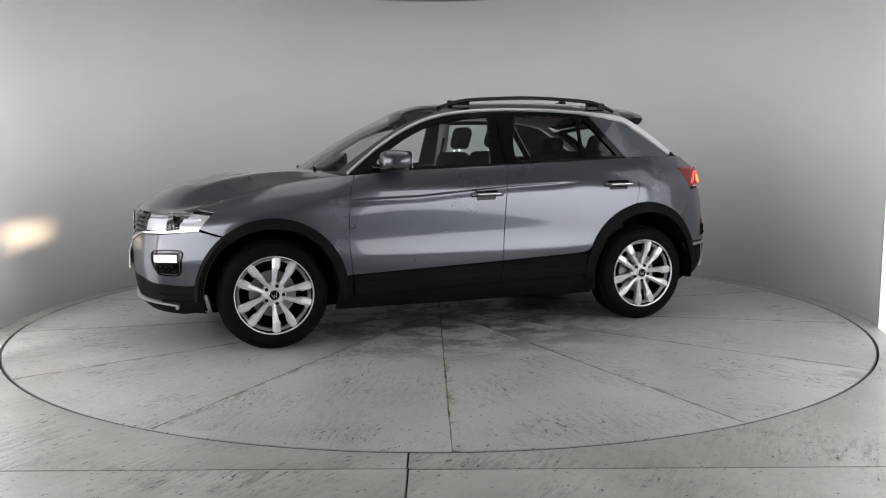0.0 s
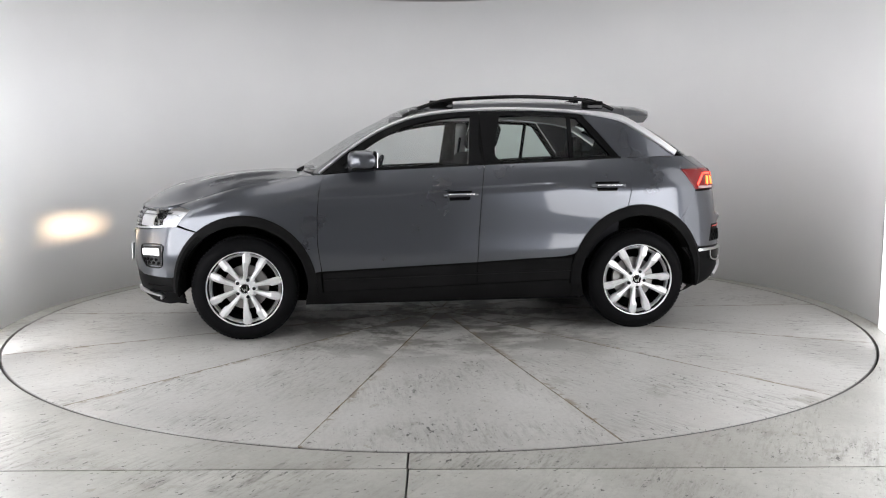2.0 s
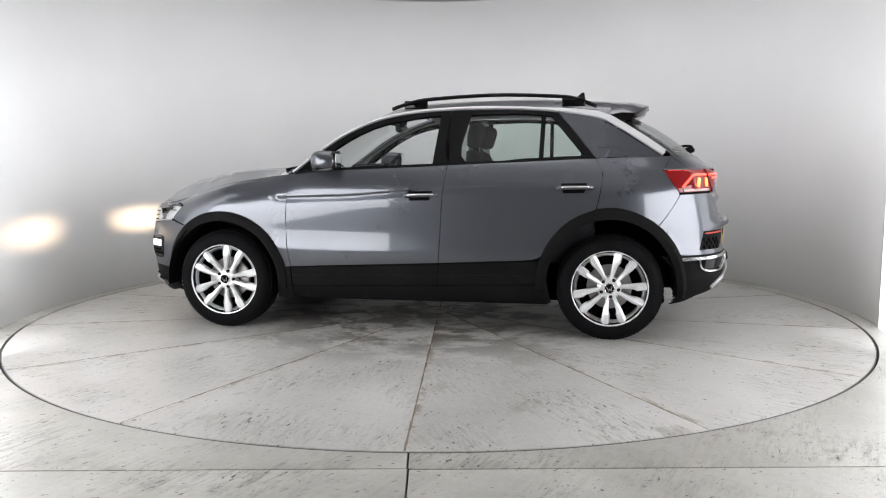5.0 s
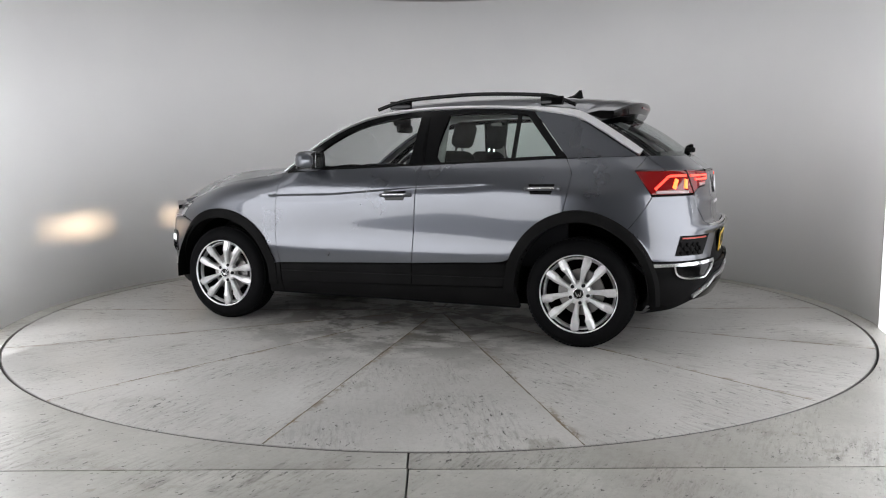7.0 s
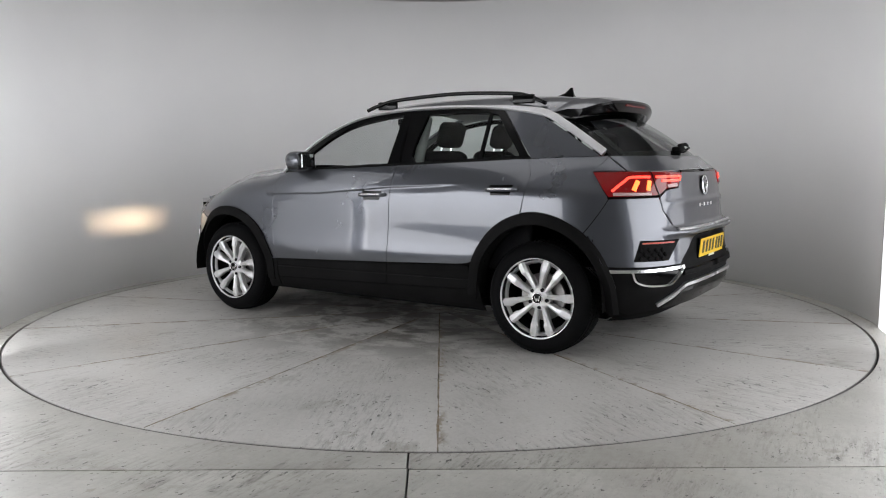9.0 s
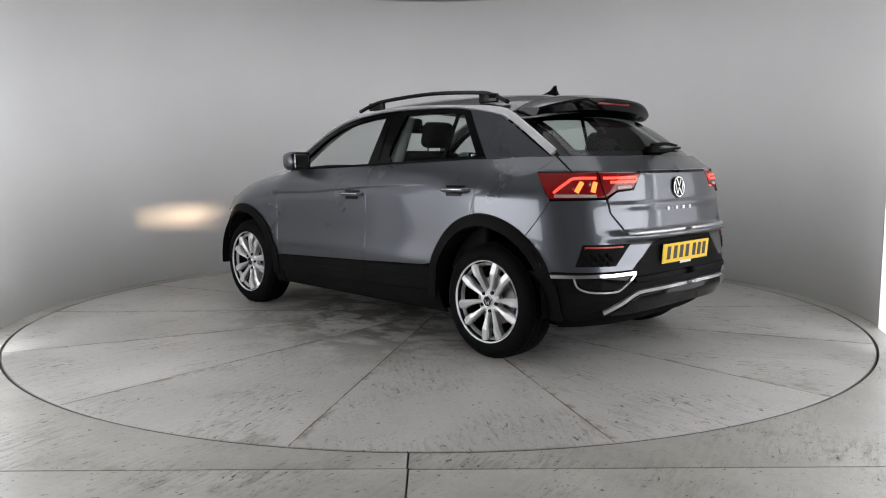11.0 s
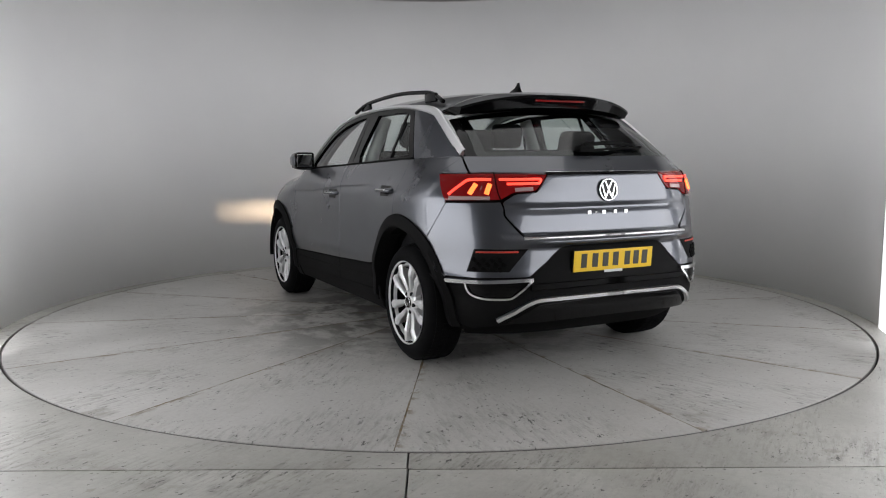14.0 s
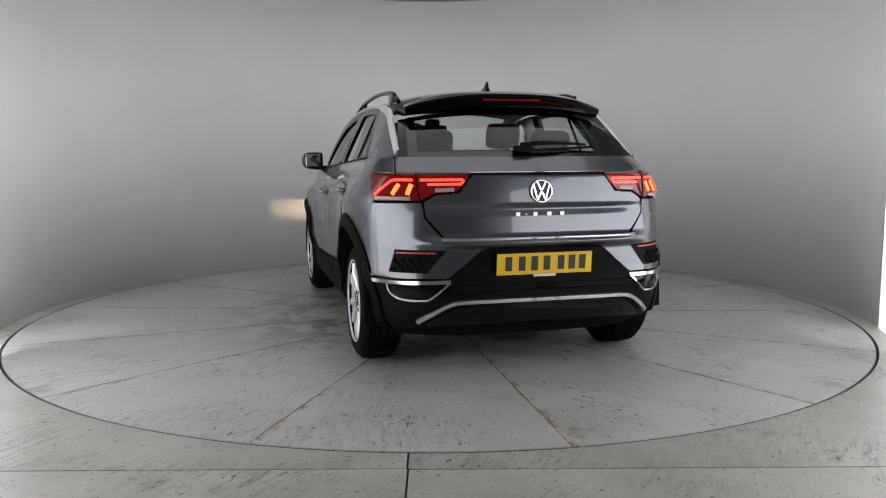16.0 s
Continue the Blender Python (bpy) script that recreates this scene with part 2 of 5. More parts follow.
def wall_panel(sg):
    """A lit curved panel on the drum's end."""
    p = tagged(new("studio_light"), "lit white curved wall panel at the drum's end", "light", group="lit wall panels")
    a0, a1 = (-24, -13.8) if sg > 0 else (193.8, 204)
    v, f = ring_sector(R_WALL - 0.022, R_WALL - 0.002, a0, a1, 0.0, H_WALL - 0.004, 12, 0.002)
    part("diffuser", mesh_of("diffuser", v, f, M_SOFT, False), p)


M_SOFT = material("lit_fabric", (0.8, 0.8, 0.8), 0.8)
shader(M_SOFT).inputs["Emission Color"].default_value = (0.95, 0.96, 1.0, 1)
shader(M_SOFT).inputs["Emission Strength"].default_value = 1.0
wall_panel(1)
wall_panel(-1)
light_box(1, (2.93, -1.50, 0))
light_box(-1, (2.85, -1.37, 0))

# small ceiling lamps of the hall, mirrored in the paintwork
M_BULB = material("lit_lamp_glass", (0.8, 0.8, 0.8), 0.4)
shader(M_BULB).inputs["Emission Color"].default_value = (1.0, 0.93, 0.84, 1)
shader(M_BULB).inputs["Emission Strength"].default_value = 30.0
for x_ in (-3.2, -2.1, -0.7, 0.5, 1.4, 2.8):
    lamp_ = tagged(new("ceiling_lamp"), "small round lit lamp under the dim hall ceiling", "lamp", group="hall ceiling lamps")
    for nm, r0_, r1_, h_, z_, mt in (("housing", 0.085, 0.085, 0.06, 3.873, M_FRAME), ("glass", 0.05, 0.065, 0.03, 3.829, M_BULB)):
        bm_ = bmesh.new()
        bmesh.ops.create_cone(bm_, cap_ends=True, segments=20, radius1=r0_, radius2=r1_, depth=h_)
        bmesh.ops.translate(bm_, vec=(x_, -6.3, z_), verts=bm_.verts)
        part(nm, from_bm(nm, bm_, mt), lamp_)


# ---- car materials ----
def paint_of(name):
    m = material(name, (0.095, 0.10, 0.112), 0.34, 0.75, 0.5)
    b = shader(m)
    b.inputs["Coat Weight"].default_value = 1.0
    b.inputs["Coat Roughness"].default_value = 0.04
    b.inputs["Coat IOR"].default_value = 1.5
    fl = noise_of(m, 900, 2, 0.5)
    link(m, ramp(m, fl, [(0.3, (0.081, 0.086, 0.100)), (0.7, (0.095, 0.101, 0.117))]), b.inputs["Base Color"])
    dust = noise_of(m, 3.0, 5, 0.6)
    link(m, ramp(m, dust, [(0.35, (0.27, 0.27, 0.27)), (0.75, (0.34, 0.34, 0.34))]), b.inputs["Roughness"])
    return m


def grained(name, base, rough, scale=260, strength=0.12, metal=0.0):
    m = material(name, base, rough, metal)
    shader(m).inputs["Specular IOR Level"].default_value = 0.5 if metal else 0.035
    n = noise_of(m, scale, 3, 0.5)
    w = noise_of(m, 5, 4, 0.6)
    link(m, mixed(m, ramp(m, w, [(0.35, (0, 0, 0)), (0.7, (1, 1, 1))]), tuple(c * 0.85 for c in base), tuple(min(1, c * 1.2) for c in base)), shader(m).inputs["Base Color"])
    bump(m, n, strength, 0.002)
    return m


def glass_of(name, tint, rough=0.0):
    """Thin sheet glass: tinted see-through with a gloss that grows at grazing view."""
    m = bpy.data.materials.new(name)
    m.use_nodes = True
    nt = m.node_tree
    nt.nodes.clear()
    out = nt.nodes.new("ShaderNodeOutputMaterial")
    t = nt.nodes.new("ShaderNodeBsdfTransparent")
    t.inputs["Color"].default_value = (*tint, 1)
    g = nt.nodes.new("ShaderNodeBsdfGlossy")
    g.inputs["Roughness"].default_value = rough
    lw = nt.nodes.new("ShaderNodeLayerWeight")
    lw.inputs["Blend"].default_value = 0.5
    pw = nt.nodes.new("ShaderNodeMath")
    pw.operation = "POWER"
    pw.inputs[1].default_value = 5.0
    nt.links.new(lw.outputs["Facing"], pw.inputs[0])
    fr = nt.nodes.new("ShaderNodeMath")
    fr.operation = "MULTIPLY_ADD"
    fr.inputs[1].default_value, fr.inputs[2].default_value = 0.92, 0.06
    nt.links.new(pw.outputs[0], fr.inputs[0])
    mx = nt.nodes.new("ShaderNodeMixShader")
    nt.links.new(fr.outputs[0], mx.inputs[0])
    nt.links.new(t.outputs[0], mx.inputs[1])
    nt.links.new(g.outputs[0], mx.inputs[2])
    nt.links.new(mx.outputs[0], out.inputs[0])
    return m


def glow_of(name, colour, strength, base=(0.5, 0.05, 0.03)):
    m = material(name, base, 0.3)
    shader(m).inputs["Emission Color"].default_value = (*colour, 1)
    shader(m).inputs["Emission Strength"].default_value = strength
    return m


M_PAINT = paint_of("metallic_grey_paint")
M_CLAD = grained("textured_black_plastic", (0.0080, 0.0079, 0.0081), 0.55)
M_GLOSSB = material("gloss_black_trim", (0.003, 0.003, 0.0033), 0.08, 0, 0.22)
M_RUBBER = grained("black_rubber", (0.008, 0.008, 0.008), 0.7, 120, 0.2)
M_TYRE = grained("tyre_rubber", (0.006, 0.006, 0.0065), 0.6, 90, 0.25)
M_CHROME = material("satin_chrome", (0.80, 0.80, 0.81), 0.16, 1.0)
M_LETTER = material("bright_letter_metal", (0.85, 0.85, 0.86), 0.35, 0.5)
M_LINE = material("satin_window_line", (0.74, 0.74, 0.75), 0.40, 0.6)
M_SATIN = material("brushed_aluminium_trim", (0.72, 0.72, 0.73), 0.32, 1.0)
M_ALLOY = grained("silver_alloy", (0.74, 0.74, 0.745), 0.42, 300, 0.04, 0.6)
M_STEEL = material("brake_steel", (0.34, 0.33, 0.32), 0.4, 1.0)
M_WELL = material("wheel_well_liner", (0.003, 0.003, 0.003), 0.9, 0, 0.1)
M_GLASS = glass_of("clear_glass", (0.95, 0.97, 0.965))
M_GLASSR = glass_of("green_tinted_glass", (0.82, 0.89, 0.86))
M_GLASSB = glass_of("rear_glass", (0.76, 0.82, 0.80))
M_SEAT = grained("dark_seat_cloth", (0.014, 0.014, 0.015), 0.9, 400, 0.05)
M_TRIM = grained("black_cabin_plastic", (0.018, 0.018, 0.02), 0.6)
M_LINER = grained("pale_headliner", (0.42, 0.42, 0.41), 0.9, 300, 0.1)
M_RED = material("red_lamp_lens", (0.12, 0.003, 0.004), 0.06)
shader(M_RED).inputs["Emission Color"].default_value = (1.0, 0.02, 0.02, 1)
shader(M_RED).inputs["Emission Strength"].default_value = 0.05
M_REDON = glow_of("red_light_bar", (1.0, 0.05, 0.03), 2.6)
M_AMBER = glow_of("amber_red_light_cell", (1.0, 0.16, 0.03), 3.2)
M_WHITEL = material("white_lamp_lens", (0.42, 0.30, 0.30), 0.15)
# passive reflector: its faint red glow is added as emission
M_REFLECT_GLOW = glow_of("red_reflector", (0.6, 0.03, 0.025), 0.05)
M_LAMP = glow_of("lamp_reflector_lit", (1.0, 0.95, 0.9), 0.10, (0.55, 0.55, 0.57))
shader(M_LAMP).inputs["Metallic"].default_value = 0.6
M_LAMPON = glow_of("headlamp_bowl_lit", (1.0, 0.95, 0.88), 0.5, (0.8, 0.8, 0.8))
M_BEAM = glow_of("dipped_beam_source", (1.0, 0.72, 0.46), 26000.0, (0.8, 0.8, 0.8))
M_DRL = glow_of("daylight_lamp", (1.0, 1.0, 1.0), 0.7, (0.7, 0.7, 0.7))
M_LENS = glass_of("lamp_cover", (0.93, 0.94, 0.95))
M_PLATE = material("yellow_plate", (0.80, 0.52, 0.02), 0.35)
M_INK = material("plate_ink", (0.03, 0.028, 0.02), 0.5)
M_WHITE = material("white_sticker", (0.75, 0.75, 0.75), 0.5)
M_MIRROR = material("mirror_glass", (0.85, 0.86, 0.87), 0.02, 1.0)


# ---- the car's skin ----
def table(*pairs):
    xs, ys = zip(*sorted(pairs))
    return lambda v: float(np.interp(v, xs, ys))


def eased(width, *pairs):
    """The same, rounded over a width."""
    xs, ys = zip(*sorted(pairs))
    g = np.linspace(xs[0] - 0.1, xs[-1] + 0.1, 1200)
    d = g[1] - g[0]
    k = np.hanning(max(3, int(width / d) | 1) + 2)
    half = len(k) // 2
    v = np.interp(g, xs, ys)
    v = np.convolve(np.pad(v, half, mode="edge"), k / k.sum(), "valid")[:len(g)]
    return lambda q: float(np.interp(q, g, v))


def step01(a, b, v):
    k = min(1.0, max(0.0, (v - a) / (b - a)))
    return k * k * (3 - 2 * k)


X_BACK, X_FRONT, N_BACK, N_FRONT = -1.1, 1.0, 3.5, 2.75
half_width = eased(0.11, (0.15, 0.78), (0.22, 0.83), (0.29, 0.862), (0.36, 0.870), (0.44, 0.868), (0.475, 0.879), (0.525, 0.886), (0.555, 0.886), (0.61, 0.881), (0.67, 0.880), (0.76, 0.8815), (0.85, 0.882), (0.92, 0.881), (0.965, 0.879), (0.985, 0.873), (1.06, 0.844), (1.10, 0.822), (1.15, 0.785), (1.18, 0.765))
end_back = eased(0.034, (0.15, -1.80), (0.22, -1.93), (0.30, -2.03), (0.38, -2.075), (0.50, -2.08), (0.58, -2.055), (0.70, -2.05), (0.715, -2.09), (0.742, -2.095), (0.76, -2.02), (0.86, -2.012), (0.90, -2.022), (0.915, -2.005), (0.98, -1.997), (1.07, -1.985), (1.085, -1.965), (1.165, -1.865), (1.2, -1.82))
end_front = eased(0.05, (0.15, 1.92), (0.20, 2.02), (0.25, 2.07), (0.34, 2.095), (0.48, 2.115), (0.62, 2.11), (0.70, 2.10), (0.78, 2.085), (0.84, 2.05), (0.90, 1.99))
end_corner = eased(0.06, (0.15, -1.80), (0.22, -1.93), (0.30, -2.03), (0.38, -2.075), (0.50, -2.08), (0.58, -2.066), (0.70, -2.055), (0.76, -2.045), (0.86, -2.025), (0.92, -2.010), (0.98, -1.997), (1.07, -1.985), (1.085, -1.965), (1.165, -1.865), (1.2, -1.82))
hood_edge = eased(0.25, (0.70, 1.062), (0.80, 1.052), (1.0, 1.030), (1.3, 0.985), (1.6, 0.895), (1.75, 0.853), (2.0, 0.825))


crease_line = table((1.0, 0.896), (0.38, 0.915), (-0.22, 0.965), (-0.89, 0.995))


def bulge(x, z):
    """Haunches over the wheels and the hollow of the doors."""
    a = 0.022 * math.exp(-((x - 1.28) / 0.42) ** 2) * step01(0.35, 0.6, z) * (1 - step01(0.80, 1.0, z))
    b = 0.030 * math.exp(-((x + 1.33) / 0.40) ** 2) * step01(0.35, 0.6, z) * (1 - step01(0.90, 1.12, z))
    c = -0.005 * math.exp(-((x - 0.05) / 0.8) ** 4) * math.exp(-((z - 0.70) / 0.17) ** 2)
    zc = crease_line(x)
    d = -0.006 * step01(zc - 0.060, zc - 0.004, z) * (1 - step01(zc - 0.004, zc + 0.005, z)) * step01(-0.86, -0.5, x) * (1 - step01(0.82, 1.0, x))
    return a + b + c + d


def skin(s, z, out=0.0):
    """The lower body. s runs along the side as x, then round the corners to the middle of the tail (-2.1) and of the nose (2.0)."""
    if s < X_BACK:
        p = radians(90 * min(1.0, X_BACK - s))
        b, n = half_width(z), N_BACK
        y = b * max(0.0, math.cos(p)) ** (2 / n)
        k = step01(0.42, 0.70, y)
        a = X_BACK - (end_back(z) * (1 - k) + end_corner(z) * k)
        x = X_BACK - a * math.sin(p) ** (2 / n)
    elif s > X_FRONT:
        p = radians(90 * min(1.0, s - X_FRONT))
        b, a, n = half_width(z), end_front(z) - X_FRONT, N_FRONT
        x, y = X_FRONT + a * math.sin(p) ** (2 / n), b * max(0.0, math.cos(p)) ** (2 / n)
    else:
        x, y = s, half_width(z)
    side = step01(0.25, 0.75, y)
    y += bulge(x, z) * side
    if x > 0.6:
        t = hood_edge(x)
        k = min(1.0, max(0.0, (z - (t - 0.17)) / 0.17))
        y -= 0.15 * (1 - math.sqrt(1 - min(k, 0.995) ** 2)) * step01(0.65, 1.05, x) * side
    return Vector((x, y, z))


def normal_at(s, z):
    d = 0.004
    a = skin(s + d, z) - skin(s - d, z)
    b = skin(s, z + d) - skin(s, z - d)
    n = b.cross(a)
    return n.normalized() if n.length > 1e-9 else Vector((0, 1, 0))


def proud(s, z, out):
    return skin(s, z) + normal_at(s, z) * out


def at_x(x, z):
    """The skin's s where the side reaches x."""
    if x < X_BACK:
        k = min(1.0, (X_BACK - x) / (X_BACK - end_corner(z)))
        return X_BACK - math.degrees(math.asin(k ** (N_BACK / 2))) / 90
    if x > X_FRONT:
        k = min(1.0, (x - X_FRONT) / (end_front(z) - X_FRONT))
        return X_FRONT + math.degrees(math.asin(k ** (N_FRONT / 2))) / 90
    return x


def at_yb(y, z):
    return X_BACK - math.degrees(math.acos(min(1.0, y / half_width(z)) ** (N_BACK / 2))) / 90


def at_yf(y, z):
    return X_FRONT + math.degrees(math.acos(min(1.0, y / half_width(z)) ** (N_FRONT / 2))) / 90


def sx(*pts):
    return [(at_x(x, z), z) for x, z in pts]


def sb(*pts):
    return [(at_yb(y, z), z) for y, z in pts]


def sf(*pts):
    return [(at_yf(y, z), z) for y, z in pts]


def resample(pts, n, smooth=True):
    """n + 1 points at even steps along a curve through pts."""
    p = [Vector(q) for q in pts]
    if smooth and len(p) > 2:
        q = []
        for i in range(len(p) - 1):
            p0, p1, p2, p3 = p[max(i - 1, 0)], p[i], p[i + 1], p[min(i + 2, len(p) - 1)]
            for k in range(8):
                t = k / 8
                q.append(0.5 * (2 * p1 + (p2 - p0) * t + (2 * p0 - 5 * p1 + 4 * p2 - p3) * t * t + (3 * p1 - p0 - 3 * p2 + p3) * t ** 3))
        p = q + [p[-1]]
    d = [0.0]
    for a, b in zip(p, p[1:]):
        d.append(d[-1] + (b - a).length)
    res = []
    for k in range(n + 1):
        v = d[-1] * k / n
        res.append(Vector([float(np.interp(v, d, [q[c] for q in p])) for c in range(len(p[0]))]))
    return res


def coons(bottom, top, left, right, nu, nv, smooth=True):
    """A net of points between four curves: bottom and top run along u, left and right up v."""
    B, T, L, R = resample(bottom, nu, smooth), resample(top, nu, smooth), resample(left, nv, smooth), resample(right, nv, smooth)
    net = []
    for j in range(nv + 1):
        v = j / nv
        row = []
        for i in range(nu + 1):
            u = i / nu
            q = (1 - v) * B[i] + v * T[i] + (1 - u) * L[j] + u * R[j] - ((1 - u) * (1 - v) * B[0] + u * (1 - v) * B[nu] + (1 - u) * v * T[0] + u * v * T[nu])
            row.append(q)
        net.append(row)
    return net


def shrunk(net, by):
    """The net drawn in at its rim, to leave a shut line."""
    nv, nu = len(net) - 1, len(net[0]) - 1
    res = [[q.copy() for q in r] for r in net]
    for i in range(nu + 1):
        for j, k in ((0, 1), (nv, nv - 1)):
            d = net[k][i] - net[j][i]
            if d.length > 1e-6:
                res[j][i] += d.normalized() * min(by, d.length * 0.5)
    for j in range(nv + 1):
        for i, k in ((0, 1), (nu, nu - 1)):
            d = net[j][k] - net[j][i]
            if d.length > 1e-6 and abs(net[j][i].y) > 1e-3:
                res[j][i] += d.normalized() * min(by, d.length * 0.5)
    return res


def net_mesh(rows, inward, vs=None, fs=None):
    """Faces over a net of 3D points with a rim turned inward by the vectors' length."""
    vs, fs = ([] if vs is None else vs), ([] if fs is None else fs)
    o, nv, nu = len(vs), len(rows) - 1, len(rows[0]) - 1
    for r in rows:
        vs.extend(r)
    idx = lambda j, i: o + j * (nu + 1) + i
    for j in range(nv):
        for i in range(nu):
            fs.append((idx(j, i), idx(j, i + 1), idx(j + 1, i + 1), idx(j + 1, i)))
    if inward:
        loop = [(0, i) for i in range(nu)] + [(j, nu) for j in range(nv)] + [(nv, i) for i in range(nu, 0, -1)] + [(j, 0) for j in range(nv, 0, -1)]
        c = len(vs)
        for j, i in loop:
            a = rows[j][min(i + 1, nu)] - rows[j][max(i - 1, 0)]
            b = rows[min(j + 1, nv)][i] - rows[max(j - 1, 0)][i]
            nrm = a.cross(b)
            nrm = nrm.normalized() if nrm.length > 1e-12 else Vector((0, 0, 0))
            vs.append(rows[j][i] - nrm * inward)
        m = len(loop)
        for k in range(m):
            j, i = loop[k]
            j2, i2 = loop[(k + 1) % m]
            fs.append((idx(j2, i2), idx(j, i), c + k, c + (k + 1) % m))
    return vs, fs


def mirrored(me, name=None):
    r = me.copy()
    if name:
        r.name = name
    co = np.empty(len(r.vertices) * 3, np.float32)
    r.vertices.foreach_get("co", co)
    co[1::3] *= -1
    r.vertices.foreach_set("co", co)
    r.flip_normals()
    r.update()
    return r


def finish(name, vs, fs, mats, weld=False, angle=38, both=False):
    """A mesh from points and faces, facing outward from the car, creased where it is sharp; both: with its mirror half in one mesh."""
    bm = bmesh.new()
    bv = [bm.verts.new(v) for v in vs]
    for f in fs:
        try:
            bm.faces.new([bv[i] for i in f])
        except ValueError:
            pass
    if both:
        g = bmesh.ops.duplicate(bm, geom=bm.verts[:] + bm.edges[:] + bm.faces[:])
        nv = [e for e in g["geom"] if isinstance(e, bmesh.types.BMVert)]
        bmesh.ops.scale(bm, vec=(1, -1, 1), verts=nv)
        bmesh.ops.reverse_faces(bm, faces=[e for e in g["geom"] if isinstance(e, bmesh.types.BMFace)])
    if weld or both:
        bmesh.ops.remove_doubles(bm, verts=bm.verts[:], dist=0.0004)
    bmesh.ops.dissolve_degenerate(bm, dist=1e-5, edges=bm.edges[:])
    for e in bm.edges:
        e.smooth = not (len(e.link_faces) == 2 and e.calc_face_angle(0) > radians(angle))
    return from_bm(name, bm, mats, True)


def along_crease(net):
    """Slide the net's rows so that one of them runs along the side crease."""
    nv, nu = len(net) - 1, len(net[0]) - 1
    res = [[q.copy() for q in r] for r in net]
    for i in range(nu + 1):
        ss, zs = [net[j][i][0] for j in range(nv + 1)], [net[j][i][1] for j in range(nv + 1)]
        zc = crease_line(net[nv][i][0]) - 0.0045
        k = 1 - step01(1.0, 1.25, net[nv // 2][i][0])
        jc = int(nv * 0.68)
        if zs[0] > zc - 0.04 or zs[nv] < zc + 0.03:
            continue
        for j in range(nv + 1):
            if j <= jc:
                z = zs[0] + (zc - zs[0]) * j / jc
            elif j <= jc + 4:
                z = zc + 0.003 * (j - jc)
            else:
                z = zc + 0.012 + (zs[nv] - zc - 0.012) * (j - jc - 4) / (nv - jc - 4)
            z = zs[j] * (1 - k) + z * k
            res[j][i] = Vector((float(np.interp(z, zs, ss)), z))
    return res


def surface_normal(surf, a, b, out):
    """The true normal of a surface at its two coordinates."""
    d = 0.005
    a0 = max(0.0, a - d) if a >= 0 else a - d
    b0 = max(0.0, b - d) if b >= 0 else b - d
    n = (surf(a + d, b, out) - surf(a0, b, out)).cross(surf(a, b + d, out) - surf(a, b0, out))
    return n.normalized() if n.length > 1e-10 else None


def polish(me, tree, ns):
    """Shade a panel with its surface's own normals, so that reflections run smoothly."""
    got = []
    for v_ in me.vertices:
        x, y, z = v_.co
        _, k, far = tree.find((x, abs(y), z))
        n = ns[k] if far < 0.0008 else None
        if n is None:
            got.append(tuple(v_.normal))
            continue
        n = n.copy()
        if abs(y) < 1e-4:
            n.y = 0.0
            n.normalize()
        elif y < 0:
            n.y = -n.y
        if n.dot(v_.co - Vector((max(-0.9, min(0.9, v_.co.x)), 0, 0.6))) < 0:
            n.negate()
        got.append(tuple(n))
    me.normals_split_custom_set_from_vertices(got)


def panel(name, bottom, top, left, right, nu, nv, mat, parent, gap=0.0030, out=0.0, rim=0.014, label="", both=False, smooth=True, one=False, surf=None, crease=False):
    """A body panel on the skin, on both sides of the car; both: the two halves are one panel."""
    net = coons(bottom, top, left, right, nu, nv, smooth)
    if crease:
        net = along_crease(net)
    surf = surf or proud
    rows = [[surf(q[0], q[1], out) for q in r] for r in net]
    rows = shrunk(rows, gap)
    mid_j, mid_i = len(rows) // 2, len(rows[0]) // 2
    n = (rows[mid_j][mid_i] - rows[mid_j][mid_i - 1]).cross(rows[mid_j][mid_i] - rows[mid_j - 1][mid_i])
    c = rows[mid_j][mid_i] - Vector((max(-0.9, min(0.9, rows[mid_j][mid_i].x)), 0, 0.6))
    turned = n.dot(c) < 0
    if turned:
        rows = [list(reversed(r)) for r in rows]
    vs, fs = net_mesh(rows, rim)
    me = finish(name, vs, fs, mat, both=both)
    pts, ns = [p for r in rows for p in r], [surface_normal(surf, q[0], q[1], out) for r in net for q in (reversed(r) if turned else r)]
    tree = kdtree.KDTree(len(pts))
    for k, p in enumerate(pts):
        tree.insert(p, k)
    tree.balance()
    polish(me, tree, ns)
    obs = [part(name, me, parent, label)]
    if not both and not one:
        twin = mirrored(me)
        polish(twin, tree, ns)
        obs.append(part(name, twin, parent, label))
    return obs


